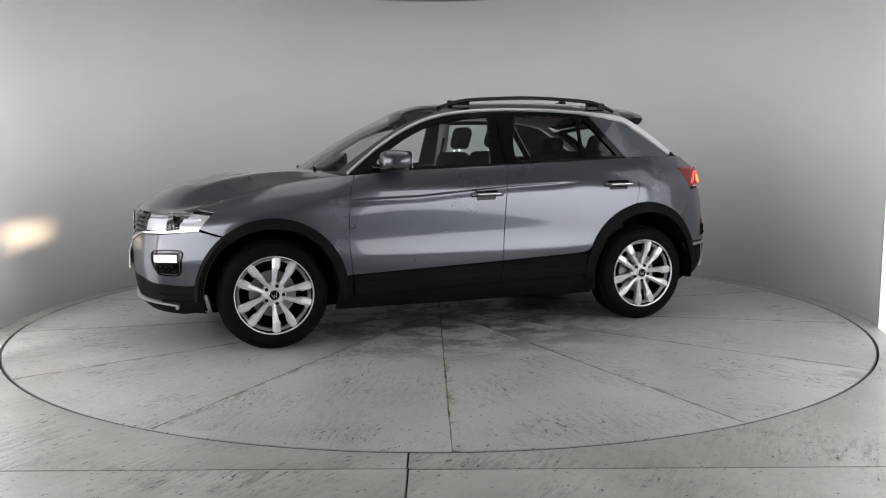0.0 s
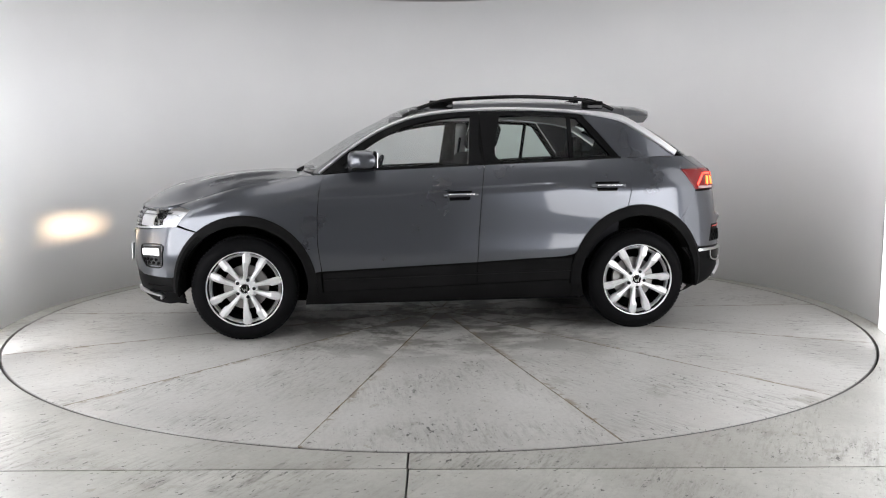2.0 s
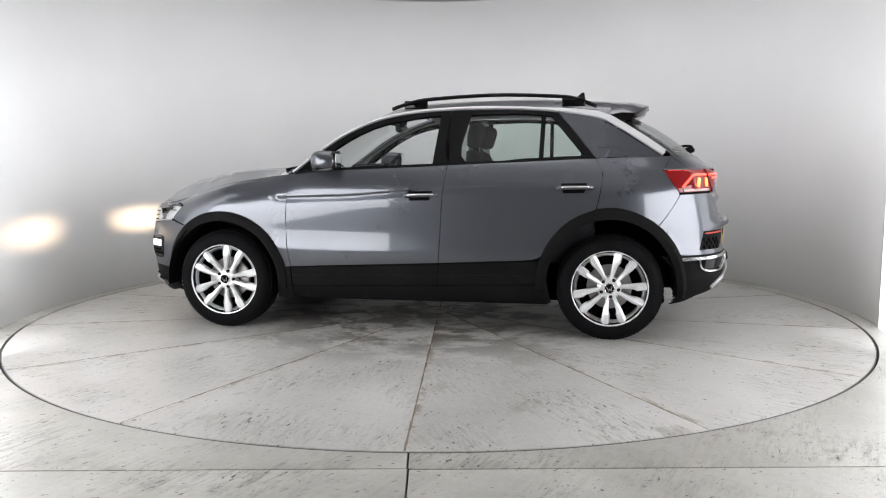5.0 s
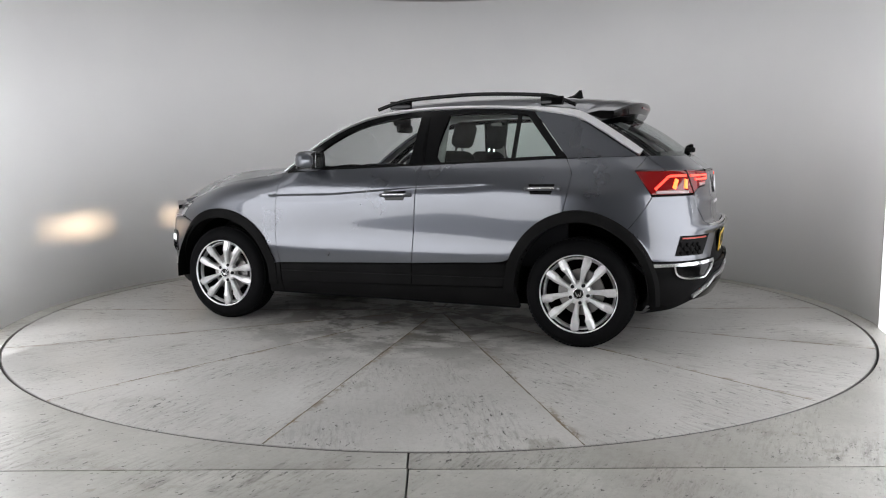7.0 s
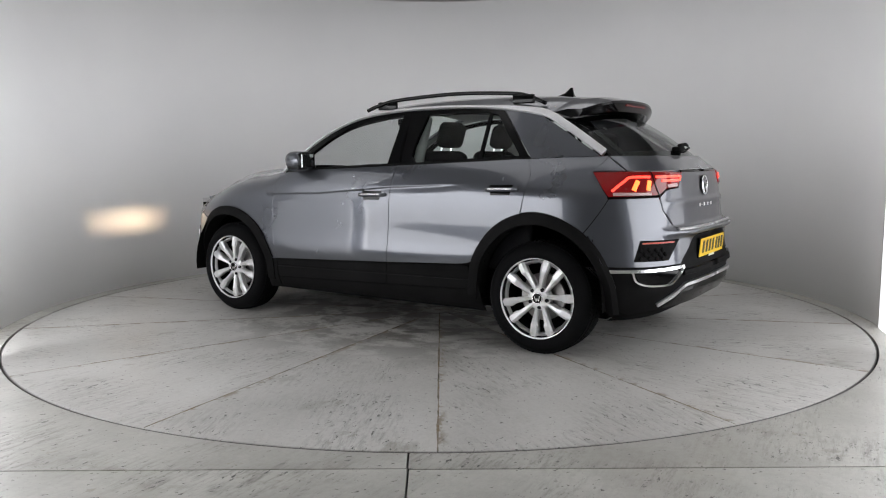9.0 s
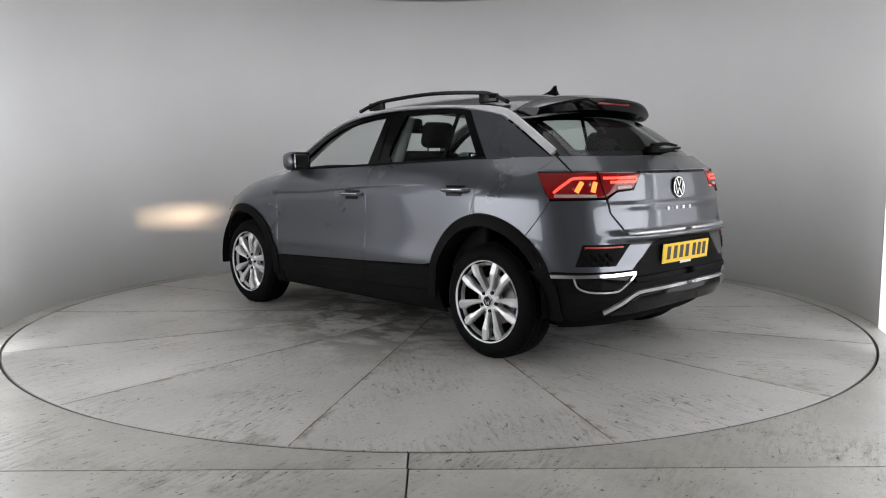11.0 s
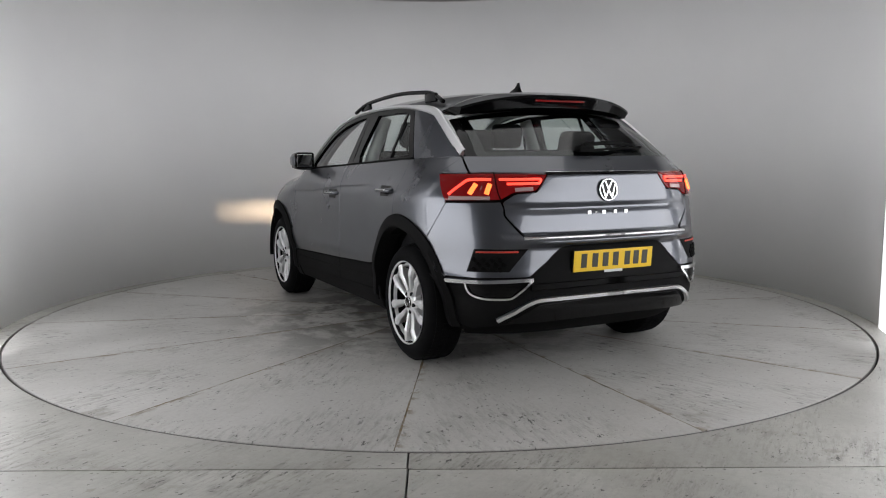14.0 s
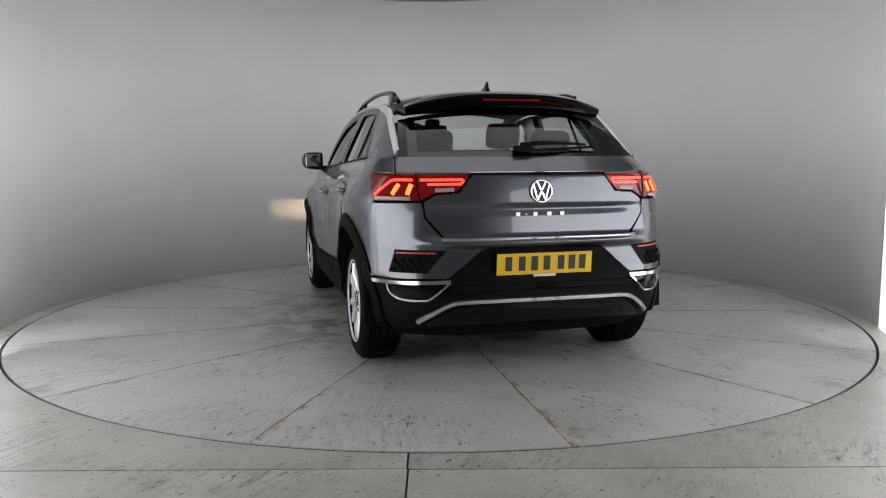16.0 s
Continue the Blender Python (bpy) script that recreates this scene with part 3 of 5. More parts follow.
def ribbon(name, pts, width, mat, parent, out=0.004, thick=0.006, n=24, label="", both=False, taper=None, smooth=True, one=False, surf=None):
    """A strip of trim laid along a curve on the skin."""
    c = resample(pts, n, smooth)
    vs, fs = [], []
    for k, q in enumerate(c):
        f = surf or proud
        p0 = f(q[0], q[1], 0.0)
        nrm = (f(q[0], q[1], 0.01) - p0).normalized()
        q1, q0 = c[min(k + 1, n)], c[max(k - 1, 0)]
        tan = (f(q1[0], q1[1], 0.0) - f(q0[0], q0[1], 0.0)).normalized()
        up = nrm.cross(tan).normalized()
        w = width * (taper(k / n) if taper else 1.0) / 2
        for dw, dn in ((-w, -0.004), (-w, out), (-w * 0.75, out + thick), (w * 0.75, out + thick), (w, out), (w, -0.004)):
            vs.append(p0 + up * dw + nrm * dn)
    for k in range(n):
        for j in range(5):
            a = 6 * k + j
            fs.append((a, a + 1, a + 7, a + 6))
    fs += [tuple(range(5, -1, -1)), tuple(range(6 * n, 6 * n + 6))]
    bmx = finish(name, vs, fs, mat, both=both)
    obs = [part(name, bmx, parent, label)]
    if not both and not one:
        obs.append(part(name, mirrored(bmx), parent, label))
    return obs


def bar(name, a, b, r, mat, parent, sides=8, label="", squash=1.0):
    """A round bar between two points."""
    a, b = Vector(a), Vector(b)
    bm = bmesh.new()
    bmesh.ops.create_cone(bm, cap_ends=True, segments=sides, radius1=r, radius2=r, depth=(b - a).length)
    q = (b - a).to_track_quat("Z", "Y").to_matrix().to_4x4()
    bmesh.ops.transform(bm, matrix=Matrix.Translation((a + b) / 2) @ q, verts=bm.verts)
    return part(name, from_bm(name, bm, mat, True), parent, label)


def tube_mesh(name, pts, radius, mat, n=24, sides=10, flat=1.0, closed=False):
    """A swept tube through pts; radius may be a function of the way along."""
    c = resample(pts, n)
    vs, fs = [], []
    for k, q in enumerate(c):
        t = (c[min(k + 1, n)] - c[max(k - 1, 0)]).normalized()
        u = t.cross(Vector((0, 0, 1)))
        u = u.normalized() if u.length > 1e-6 else Vector((1, 0, 0))
        w = u.cross(t)
        r = radius(k / n) if callable(radius) else radius
        for j in range(sides):
            a = math.tau * j / sides
            vs.append(q + u * math.cos(a) * r + w * math.sin(a) * r * flat)
    for k in range(n):
        for j in range(sides):
            a, b = k * sides + j, k * sides + (j + 1) % sides
            fs.append((a, b, b + sides, a + sides))
    fs += [tuple(range(sides - 1, -1, -1)), tuple(range(n * sides, n * sides + sides))]
    return mesh_of(name, vs, fs, mat)


def arch(cx, rx, rz, a0, a1, n=28, cz=0.334):
    return [(cx + rx * math.cos(radians(a0 + (a1 - a0) * k / n)), cz + rz * math.sin(radians(a0 + (a1 - a0) * k / n))) for k in range(n + 1)]


car = tagged(new("car"), "metallic grey five-door compact SUV with black cladding on a turntable", "car")
AF, AR = 1.295, -1.295

# ---- lower body, side ----
door_front = [(0.809, 0.432), (0.831, 0.608), (0.830, 0.793), (0.815, 0.957), (0.783, 1.052)]
door_mid = [(-0.201, 0.473), (-0.205, 0.533), (-0.216, 0.717), (-0.231, 0.936), (-0.255, 1.108)]
door_back = [(-1.202, 0.832), (-1.225, 0.933), (-1.240, 1.059), (-1.195, 1.148)]
belt_front = [(0.783, 1.052), (0.498, 1.076), (0.203, 1.088), (-0.255, 1.108)]
belt_rear = [(-0.255, 1.108), (-0.713, 1.128), (-1.0, 1.141), (-1.195, 1.148)]
arch_f = lambda r0, r1, n=28: arch(AF, 0.455, 0.468, r0, r1, n)
arch_b = lambda r0, r1, n=28: arch(AR, 0.462, 0.500, r0, r1, n)

front_door = panel("front_door", [(0.809, 0.432), (-0.201, 0.473)], belt_front, door_front, door_mid, 44, 84, M_PAINT, car, crease=True)
rear_door = panel("rear_door", [(-0.201, 0.473), (-0.5, 0.487), (-0.80, 0.502)] + sx(*arch_b(24, 79, 8)), sx(*belt_rear), door_mid, sx(*door_back), 44, 84, M_PAINT, car, crease=True)
# front wing: over the wheel from the door to the lamp
panel("front_wing", [(0.812, 0.445), (0.862, 0.437)] + sx(*arch_f(167, 52, 18)), [(x_, hood_edge(x_)) for x_ in (0.783, 0.9, 1.0)] + sx(*[(x_, hood_edge(x_)) for x_ in (1.15, 1.3, 1.45, 1.6, 1.74)]), door_front[:-1] + [(0.783, hood_edge(0.783))], sx((1.573, 0.694), (1.712, 0.738), (1.624, 0.838), (1.74, hood_edge(1.74))), 48, 24, M_PAINT, car, smooth=False)
# rear quarter
panel("rear_quarter", sx(*arch_b(78, 128, 10)), sx((-1.195, 1.148), (-1.42, 1.157), (-1.66, 1.163)), sx(*door_back), sx((-1.58, 0.728), (-1.712, 0.925), (-1.600, 1.078), (-1.66, 1.163)), 24, 30, M_PAINT, car, smooth=False)
panel("rear_shoulder", sx((-1.600, 1.079), (-1.75, 1.079)) + sb((0.72, 1.080)), sx((-1.66, 1.163)) + sb((0.70, 1.163)), sx((-1.600, 1.079), (-1.66, 1.163)), sb((0.72, 1.080), (0.70, 1.163)), 14, 8, M_PAINT, car, smooth=False)

# black cladding: sills, doors and wheel arches
panel("door_cladding", [(0.80, 0.300), (-0.195, 0.330)], [(0.808, 0.428), (-0.201, 0.469)], [(0.80, 0.300), (0.808, 0.428)], [(-0.195, 0.330), (-0.201, 0.469)], 30, 8, M_CLAD, car, out=0.006)
panel("door_cladding", [(-0.195, 0.330), (-0.84, 0.350)], [(-0.201, 0.469), (-0.84, 0.500)], [(-0.195, 0.330), (-0.201, 0.469)], [(-0.84, 0.350), (-0.84, 0.500)], 22, 8, M_CLAD, car, out=0.006)
ribbon("cladding_crease", [(0.80, 0.385), (0.3, 0.392), (-0.84, 0.412)], 0.012, M_CLAD, car, 0.006, 0.004)
panel("sill", [(0.86, 0.215), (-0.86, 0.225)], [(0.86, 0.296), (-0.195, 0.326), (-0.86, 0.346)], [(0.86, 0.215), (0.86, 0.296)], [(-0.86, 0.225), (-0.86, 0.346)], 30, 6, M_CLAD, car, out=-0.004)

panel("wing_cladding", [(0.92, 0.215), (0.80, 0.215)], [(0.875, 0.432), (0.812, 0.429)], [(0.92, 0.215), (0.90, 0.33), (0.875, 0.432)], [(0.80, 0.215), (0.812, 0.429)], 6, 10, M_CLAD, car, out=0.004)
panel("quarter_cladding", [(-0.84, 0.225), (-0.93, 0.225)], [(-0.843, 0.502), (-0.87, 0.500)], [(-0.84, 0.225), (-0.843, 0.502)], [(-0.93, 0.225), (-0.895, 0.40), (-0.87, 0.500)], 6, 10, M_CLAD, car, out=0.004)


def arch_trim(name, cx, ro, ri, a0, a1):
    outer = sx(*arch(cx, *ro, a0, a1, 44))
    inner = sx(*arch(cx, *ri, a0, a1, 44))
    vs, fs = [], []
    for k, (o, i) in enumerate(zip(outer, inner)):
        n = normal_at(*o)
        n.z *= 0.3
        n.normalize()
        po, pi = skin(*o), skin(*i)
        pi.y, mid = po.y * 0.3 + pi.y * 0.7, (po * 0.6 + pi * 0.4)
        mid.y = max(po.y, pi.y)
        for q in (po - n * 0.006, po + n * 0.012, mid + n * 0.022, pi + n * 0.022, pi + n * 0.010 + Vector((0, -0.035, 0)), pi + Vector((0, -0.09, 0))):
            vs.append(q)
    for k in range(len(outer) - 1):
        for j in range(5):
            a = 6 * k + j
            fs.append((a, a + 6, a + 7, a + 1))
    me = finish(name, vs, fs, M_CLAD)
    part(name, me, car)
    part(name, mirrored(me), car)


arch_trim("wheel_arch_trim", AF, (0.455, 0.468), (0.398, 0.404), -4, 187)
arch_trim("wheel_arch_trim", AR, (0.468, 0.506), (0.400, 0.438), -2, 187)

# ---- tail ----
tail_edge = sb((0.505, 0.752), (0.600, 0.86), (0.606, 0.930), (0.545, 0.968), (0.432, 0.974), (0.362, 1.068))
tailgate = panel("tailgate", sb((0.0, 0.752), (0.505, 0.752)), sb((0.0, 1.068), (0.372, 1.068)), sb((0.0, 0.752), (0.0, 1.068)), tail_edge, 26, 40, M_PAINT, car, both=True, smooth=False)[0]
panel("tailgate_shoulder", sb((0.0, 1.074), (0.715, 1.080)), sb((0.0, 1.163), (0.695, 1.163)), sb((0.0, 1.074), (0.0, 1.163)), sb((0.715, 1.080), (0.695, 1.163)), 30, 10, M_PAINT, car, both=True, smooth=False)
bumper_low = sx((-1.735, 0.540)) + sb((0.86, 0.543), (0.72, 0.543), (0.50, 0.550), (0.41, 0.62), (0.33, 0.692), (0.27, 0.704), (0.0, 0.704))
bumper_skin = panel("rear_bumper", bumper_low, sx((-1.58, 0.728), (-1.712, 0.925)) + sb((0.614, 0.931), (0.608, 0.86), (0.515, 0.744), (0.0, 0.744)), sx((-1.735, 0.540), *[(AR - 0.458 * math.cos(radians(a_)), 0.334 + 0.496 * math.sin(radians(a_))) for a_ in (29, 34, 39, 44, 49)], (-1.58, 0.728)), sb((0.0, 0.704), (0.0, 0.744)), 60, 16, M_PAINT, car, both=True, smooth=False)
# the bumper's front edge follows the wheel arch
for ob_ in bumper_skin:
    for v_ in ob_.data.vertices:
        u_, w_ = (v_.co.x - AR) / 0.456, (v_.co.z - 0.334) / 0.494
        if v_.co.x < AR and u_ * u_ + w_ * w_ < 1:
            k_ = 1 / math.hypot(u_, w_)
            v_.co.x, v_.co.z = AR + u_ * k_ * 0.456, 0.334 + w_ * k_ * 0.494
panel("rear_bumper_lower", sx((-1.70, 0.30), (-1.80, 0.255)) + sb((0.70, 0.265), (0.5, 0.30), (0.0, 0.315)), bumper_low, sx((-1.70, 0.30), (-1.735, 0.540)), sb((0.0, 0.315), (0.0, 0.704)), 60, 26, M_CLAD, car, both=True, smooth=False, out=-0.006)
ribbon("bumper_protector", sb((0.53, 0.747), (0.3, 0.748), (0.0, 0.748)), 0.018, M_SATIN, car, 0.001, 0.006, both=True, label="bright ribbed bumper edge strip")
ribbon("tailgate_strip", sb((0.37, 1.071), (0.0, 1.071)), 0.010, M_GLOSSB, car, 0.001, 0.003, both=True)
ribbon("tailgate_strip", sb((0.37, 1.078), (0.0, 1.078)), 0.005, M_CHROME, car, 0.002, 0.003, both=True)
ribbon("skid_trim", sb((0.64, 0.323), (0.58, 0.37), (0.50, 0.417), (0.44, 0.432), (0.2, 0.437), (0.0, 0.437)), 0.024, M_SATIN, car, 0.004, 0.009, 40, both=True, label="silver lower bumper trim")
panel("diffuser", sb((0.60, 0.30), (0.0, 0.315)), sb((0.46, 0.405), (0.0, 0.425)), sb((0.60, 0.30), (0.46, 0.405)), sb((0.0, 0.315), (0.0, 0.425)), 20, 6, M_GLOSSB, car, both=True, out=0.002)
ribbon("bumper_step", sb((0.50, 0.50), (0.0, 0.505)), 0.035, M_CLAD, car, -0.002, 0.014, both=True)
# bright surrounds of the outer vents
ribbon("exhaust_trim", sx((-1.765, 0.522)) + sb((0.84, 0.522), (0.72, 0.525), (0.49, 0.534)), 0.024, M_CHROME, car, 0.002, 0.009, 30)
ribbon("exhaust_trim", sb((0.772, 0.515), (0.755, 0.465), (0.710, 0.441), (0.62, 0.440), (0.58, 0.455), (0.495, 0.528)), 0.014, M_CHROME, car, 0.002, 0.009, 40)
panel("vent_mesh", sb((0.74, 0.450), (0.60, 0.448)), sb((0.77, 0.515), (0.515, 0.522)), sb((0.74, 0.450), (0.77, 0.515)), sb((0.60, 0.448), (0.515, 0.522)), 8, 4, M_GLOSSB, car, out=0.001)
# reflector pockets
panel("reflector_pocket", sb((0.768, 0.572), (0.60, 0.575)), sb((0.738, 0.695), (0.50, 0.695)), sb((0.768, 0.572), (0.738, 0.695)), sb((0.60, 0.575), (0.50, 0.695)), 14, 8, M_CLAD, car, out=0.002, smooth=False)
ribbon("reflector", sb((0.730, 0.677), (0.555, 0.679)), 0.009, M_REFLECT_GLOW, car, 0.003, 0.004)
for _k in range(4):
    for _j in range(3):
        bm_ = box_bm(0.012, 0.028, 0.020, (0, 0, 0), 0.005)
        p_ = proud(at_yb(0.738 - 0.033 * _k - 0.016 * (_j % 2), 0.62), 0.590 + 0.024 * _j, 0.003)
        for sg in (1, -1):
            part("honeycomb", from_bm("honeycomb", bm_.copy(), M_WELL), car, m=pose(p_.x, p_.y * sg, p_.z, 45, 0, sg * -25))
        bm_.free()

# ---- tail lamps ----
lamp_top = sx((-1.606, 1.069), (-1.76, 1.070)) + sb((0.66, 1.071), (0.372, 1.066))
lamp_low = sx((-1.708, 0.934)) + sb((0.70, 0.938), (0.614, 0.940), (0.548, 0.976), (0.440, 0.982), (0.395, 1.035))
tails = panel("tail_lamp", lamp_low, lamp_top, sx((-1.708, 0.934), (-1.606, 1.069)), sb((0.395, 1.035), (0.372, 1.066)), 40, 10, M_RED, car, out=0.006, smooth=False, label="lit red tail lamp with bright light bars")
for ob in tails:
    left = ob is tails[0]
    bars = []
    bars += ribbon("light_bar", sb((0.612, 1.042), (0.405, 1.044), (0.420, 1.022), (0.58, 1.020)), 0.013, M_REDON, ob, 0.008, 0.004, 40, one=True, smooth=False)
    bars += ribbon("light_bar", sb((0.80, 0.965), (0.752, 1.02), (0.725, 1.040), (0.645, 1.042)), 0.014, M_REDON, ob, 0.008, 0.004, 30, one=True)
    bars += ribbon("light_cell", sb((0.735, 0.968), (0.705, 1.020)), 0.025, M_AMBER, ob, 0.008, 0.004, 8, one=True)
    bars += ribbon("light_cell", sb((0.672, 0.968), (0.652, 1.020)), 0.025, M_AMBER, ob, 0.008, 0.004, 8, one=True)
    bars += ribbon("reversing_lamp", sb((0.545, 0.990), (0.455, 0.995)), 0.020, M_WHITEL, ob, 0.008, 0.003, 8, one=True)
    bars += ribbon("reversing_lamp", sb((0.80, 0.949), (0.66, 0.949)), 0.018, M_WHITEL, ob, 0.008, 0.003, 8, one=True)
    bars += ribbon("lamp_split", sb((0.614, 0.938), (0.628, 1.074)), 0.006, M_GLOSSB, ob, 0.006, 0.004, 8, one=True)
    if not left:
        for b in bars:
            b.data = mirrored(b.data)

# badge, lettering and plate
def disc(name, r, depth, mat, seg=40):
    bm = bmesh.new()
    bmesh.ops.create_cone(bm, cap_ends=True, segments=seg, radius1=r, radius2=r * 0.94, depth=depth)
    return from_bm(name, bm, mat)


def ring_mesh(name, R, r, mat, seg=48, sides=8, flat=0.6):
    vs, fs = [], []
    for k in range(seg):
        a = math.tau * k / seg
        for j in range(sides):
            b = math.tau * j / sides
            q = R + r * math.cos(b)
            vs.append((q * math.cos(a), q * math.sin(a), r * flat * math.sin(b)))
    for k in range(seg):
        for j in range(sides):
            a, b = k * sides + j, k * sides + (j + 1) % sides
            c, d = ((k + 1) % seg) * sides + j, ((k + 1) % seg) * sides + (j + 1) % sides
            fs.append((a, c, d, b))
    return mesh_of(name, vs, fs, mat)


def emblem(at, r, name="badge"):
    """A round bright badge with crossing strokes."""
    ob = part(name, disc("badge", r, 0.006, M_GLOSSB), car, "round chrome badge", at)
    part("badge_ring", ring_mesh("badge_ring", r * 0.94, r * 0.09, M_CHROME), ob, m=pose(0, 0, 0.004))
    for x0, y0, x1, y1 in ((-0.38, 0.78, -0.02, 0.08), (0.38, 0.78, 0.02, 0.08), (-0.72, 0.50, -0.36, -0.72), (0.72, 0.50, 0.36, -0.72), (-0.36, -0.72, 0.0, -0.02), (0.36, -0.72, 0.0, -0.02)):
        d = math.hypot(x1 - x0, y1 - y0) * r
        bm = box_bm(d, r * 0.15, 0.004, (0, 0, 0), 0.001, 1)
        part("badge_stroke", from_bm("badge_stroke", bm, M_CHROME), ob, m=pose((x0 + x1) / 2 * r, (y0 + y1) / 2 * r, 0.005, 0, 0, math.degrees(math.atan2(y1 - y0, x1 - x0))))
    return ob


REAR = lambda x, y, z, lean=0: Matrix.Translation((x, y, z)) @ Matrix(((0, 0, -1, 0), (-1, 0, 0, 0), (0, 1, 0, 0), (0, 0, 0, 1))) @ pose(0, 0, 0, lean)
emblem(REAR(-2.003, 0, 0.983, -4), 0.060)


def text_mesh(name, body, size, mat, depth=0.002, wide=1.0):
    cu = bpy.data.curves.new(name, "FONT")
    cu.body, cu.size, cu.extrude, cu.align_x, cu.align_y = body, size, depth, "CENTER", "CENTER"
    ob = bpy.data.objects.new(name, cu)
    scene.collection.objects.link(ob)
    me = bpy.data.meshes.new_from_object(ob.evaluated_get(bpy.context.evaluated_depsgraph_get()))
    bpy.data.objects.remove(ob)
    me.name = name
    me.materials.clear()
    me.materials.append(mat)
    for v_ in me.vertices:
        v_.co.x *= wide
    return me


for wide, y in ((0.022, 0.130), (0.012, 0.086), (0.022, 0.036), (0.023, -0.040), (0.022, -0.112)):
    part("badge_bar", from_bm("badge_bar", box_bm(wide, 0.006 if wide < 0.02 else 0.020, 0.003, (0, 0, 0), 0.001, 1), M_LETTER), car, "plain chrome bar", REAR(end_back(0.865) - 0.004, y, 0.867, 0))
plate = part("number_plate", from_bm("number_plate", box_bm(0.52, 0.111, 0.006, (0, 0, 0), 0.003), M_PLATE), car, "yellow rear number plate with dark characters", REAR(-2.062, 0, 0.617, 5))
part("plate_frame", from_bm("plate_frame", box_bm(0.530, 0.121, 0.008, (0, 0, -0.006), 0.003), M_CLAD), plate)
for x in (-0.185, -0.113, -0.045, 0.022, 0.100, 0.160, 0.218):
    part("plate_bar", from_bm("plate_bar", box_bm(0.036, 0.074, 0.002, (x - 0.012, 0.003, 0.004)), M_INK), plate)
part("plate_strip", from_bm("plate_strip", box_bm(0.12, 0.014, 0.002, (0.0, -0.060, 0.004)), M_WHITE), plate)
# ---- greenhouse ----
def cabin_y(x, z):
    """Half-width of the cabin at the side windows."""
    y = 0.795 - 0.45 * (z - 1.10)
    y -= 0.098 * max(0.0, (-1.0 - x) / 0.64) ** 2 + 0.05 * max(0.0, (x - 0.3) / 0.5) ** 2
    return y


def cabin(x, z, out=0.0):
    return Vector((x, cabin_y(x, z) + out * 0.91, z + out * 0.41))


drip = [(0.815, 1.058), (0.60, 1.225), (0.41, 1.340), (0.215, 1.418), (-0.01, 1.458), (-0.31, 1.477), (-0.65, 1.476), (-0.93, 1.460), (-1.13, 1.438), (-1.25, 1.412), (-1.36, 1.352), (-1.50, 1.262), (-1.622, 1.178)]
roof_table = [(0.0, 0.985, 1.083, 0.825, 1.060), (0.15, 0.785, 1.207, 0.655, 1.188), (0.3, 0.595, 1.322, 0.465, 1.312), (0.45, 0.395, 1.426, 0.265, 1.403), (0.6, 0.170, 1.522, 0.05, 1.458), (0.7, -0.25, 1.552, -0.28, 1.484), (0.8, -0.75, 1.560, -0.72, 1.482), (0.9, -1.15, 1.548, -1.05, 1.457), (1.0, -1.36, 1.532, -1.265, 1.418)]


def top(tau, v, out=0.0):
    """Windscreen and roof: tau from the cowl (0) over the header (0.6) to the tail (1); v from the middle to the gutter."""
    t = [r[0] for r in roof_table]
    xc, zc, xe, ze = (float(np.interp(tau, t, [r[k] for r in roof_table])) for k in (1, 2, 3, 4))
    e = 2.2 + 1.4 * step01(0.5, 0.75, tau)
    ye = cabin_y(xe, ze) - 0.012
    k = min(1.0, v) ** e
    p = Vector((xc + (xe - xc) * min(1.0, v) ** 2.2, ye * v, zc + (ze - zc) * k))
    if out:
        p += Vector((0.5 * (1 - step01(0.45, 0.65, tau)), 0.4 * v, 0.85)).normalized() * out
    return p


def smooth_table(rows, n):
    c = resample(rows, n)
    return [tuple(q) for q in c]


roof_table = smooth_table(roof_table, 60)
panel("windscreen", [(0.0, 0.0), (0.0, 0.885)], [(0.59, 0.0), (0.59, 0.885)], [(0.0, 0.0), (0.59, 0.0)], [(0.0, 0.885), (0.59, 0.885)], 16, 24, M_GLASS, car, gap=0.0, rim=0.006, both=True, surf=top)
panel("windscreen_band", [(0.57, 0.0), (0.57, 0.885)], [(0.60, 0.0), (0.60, 0.885)], [(0.57, 0.0), (0.60, 0.0)], [(0.57, 0.885), (0.60, 0.885)], 16, 3, M_GLOSSB, car, gap=0.0, rim=0.0, both=True, surf=top, out=-0.004)
panel("windscreen_pillar", [(0.0, 0.89), (0.0, 0.995)], [(0.60, 0.89), (0.60, 0.995)], [(0.0, 0.89), (0.60, 0.89)], [(0.0, 0.995), (0.60, 0.995)], 4, 26, M_PAINT, car, gap=0.0, rim=0.02, surf=top)
panel("roof", [(0.602, 0.0), (0.602, 0.998)], [(1.0, 0.0), (1.0, 0.998)], [(0.602, 0.0), (1.0, 0.0)], [(0.602, 0.998), (1.0, 0.998)], 26, 30, M_PAINT, car, gap=0.0, rim=0.02, both=True, surf=top)
panel("headliner", [(0.60, 0.0), (0.60, 0.96)], [(1.0, 0.0), (1.0, 0.96)], [(0.60, 0.0), (1.0, 0.0)], [(0.60, 0.96), (1.0, 0.96)], 12, 12, M_LINER, car, gap=0.0, rim=0.0, both=True, surf=top, out=-0.035)
panel("pillar_lining", [(0.02, 0.88), (0.02, 0.96)], [(0.60, 0.88), (0.60, 0.96)], [(0.02, 0.88), (0.60, 0.88)], [(0.02, 0.96), (0.60, 0.96)], 3, 16, M_LINER, car, gap=0.0, rim=0.0, surf=top, out=-0.035)


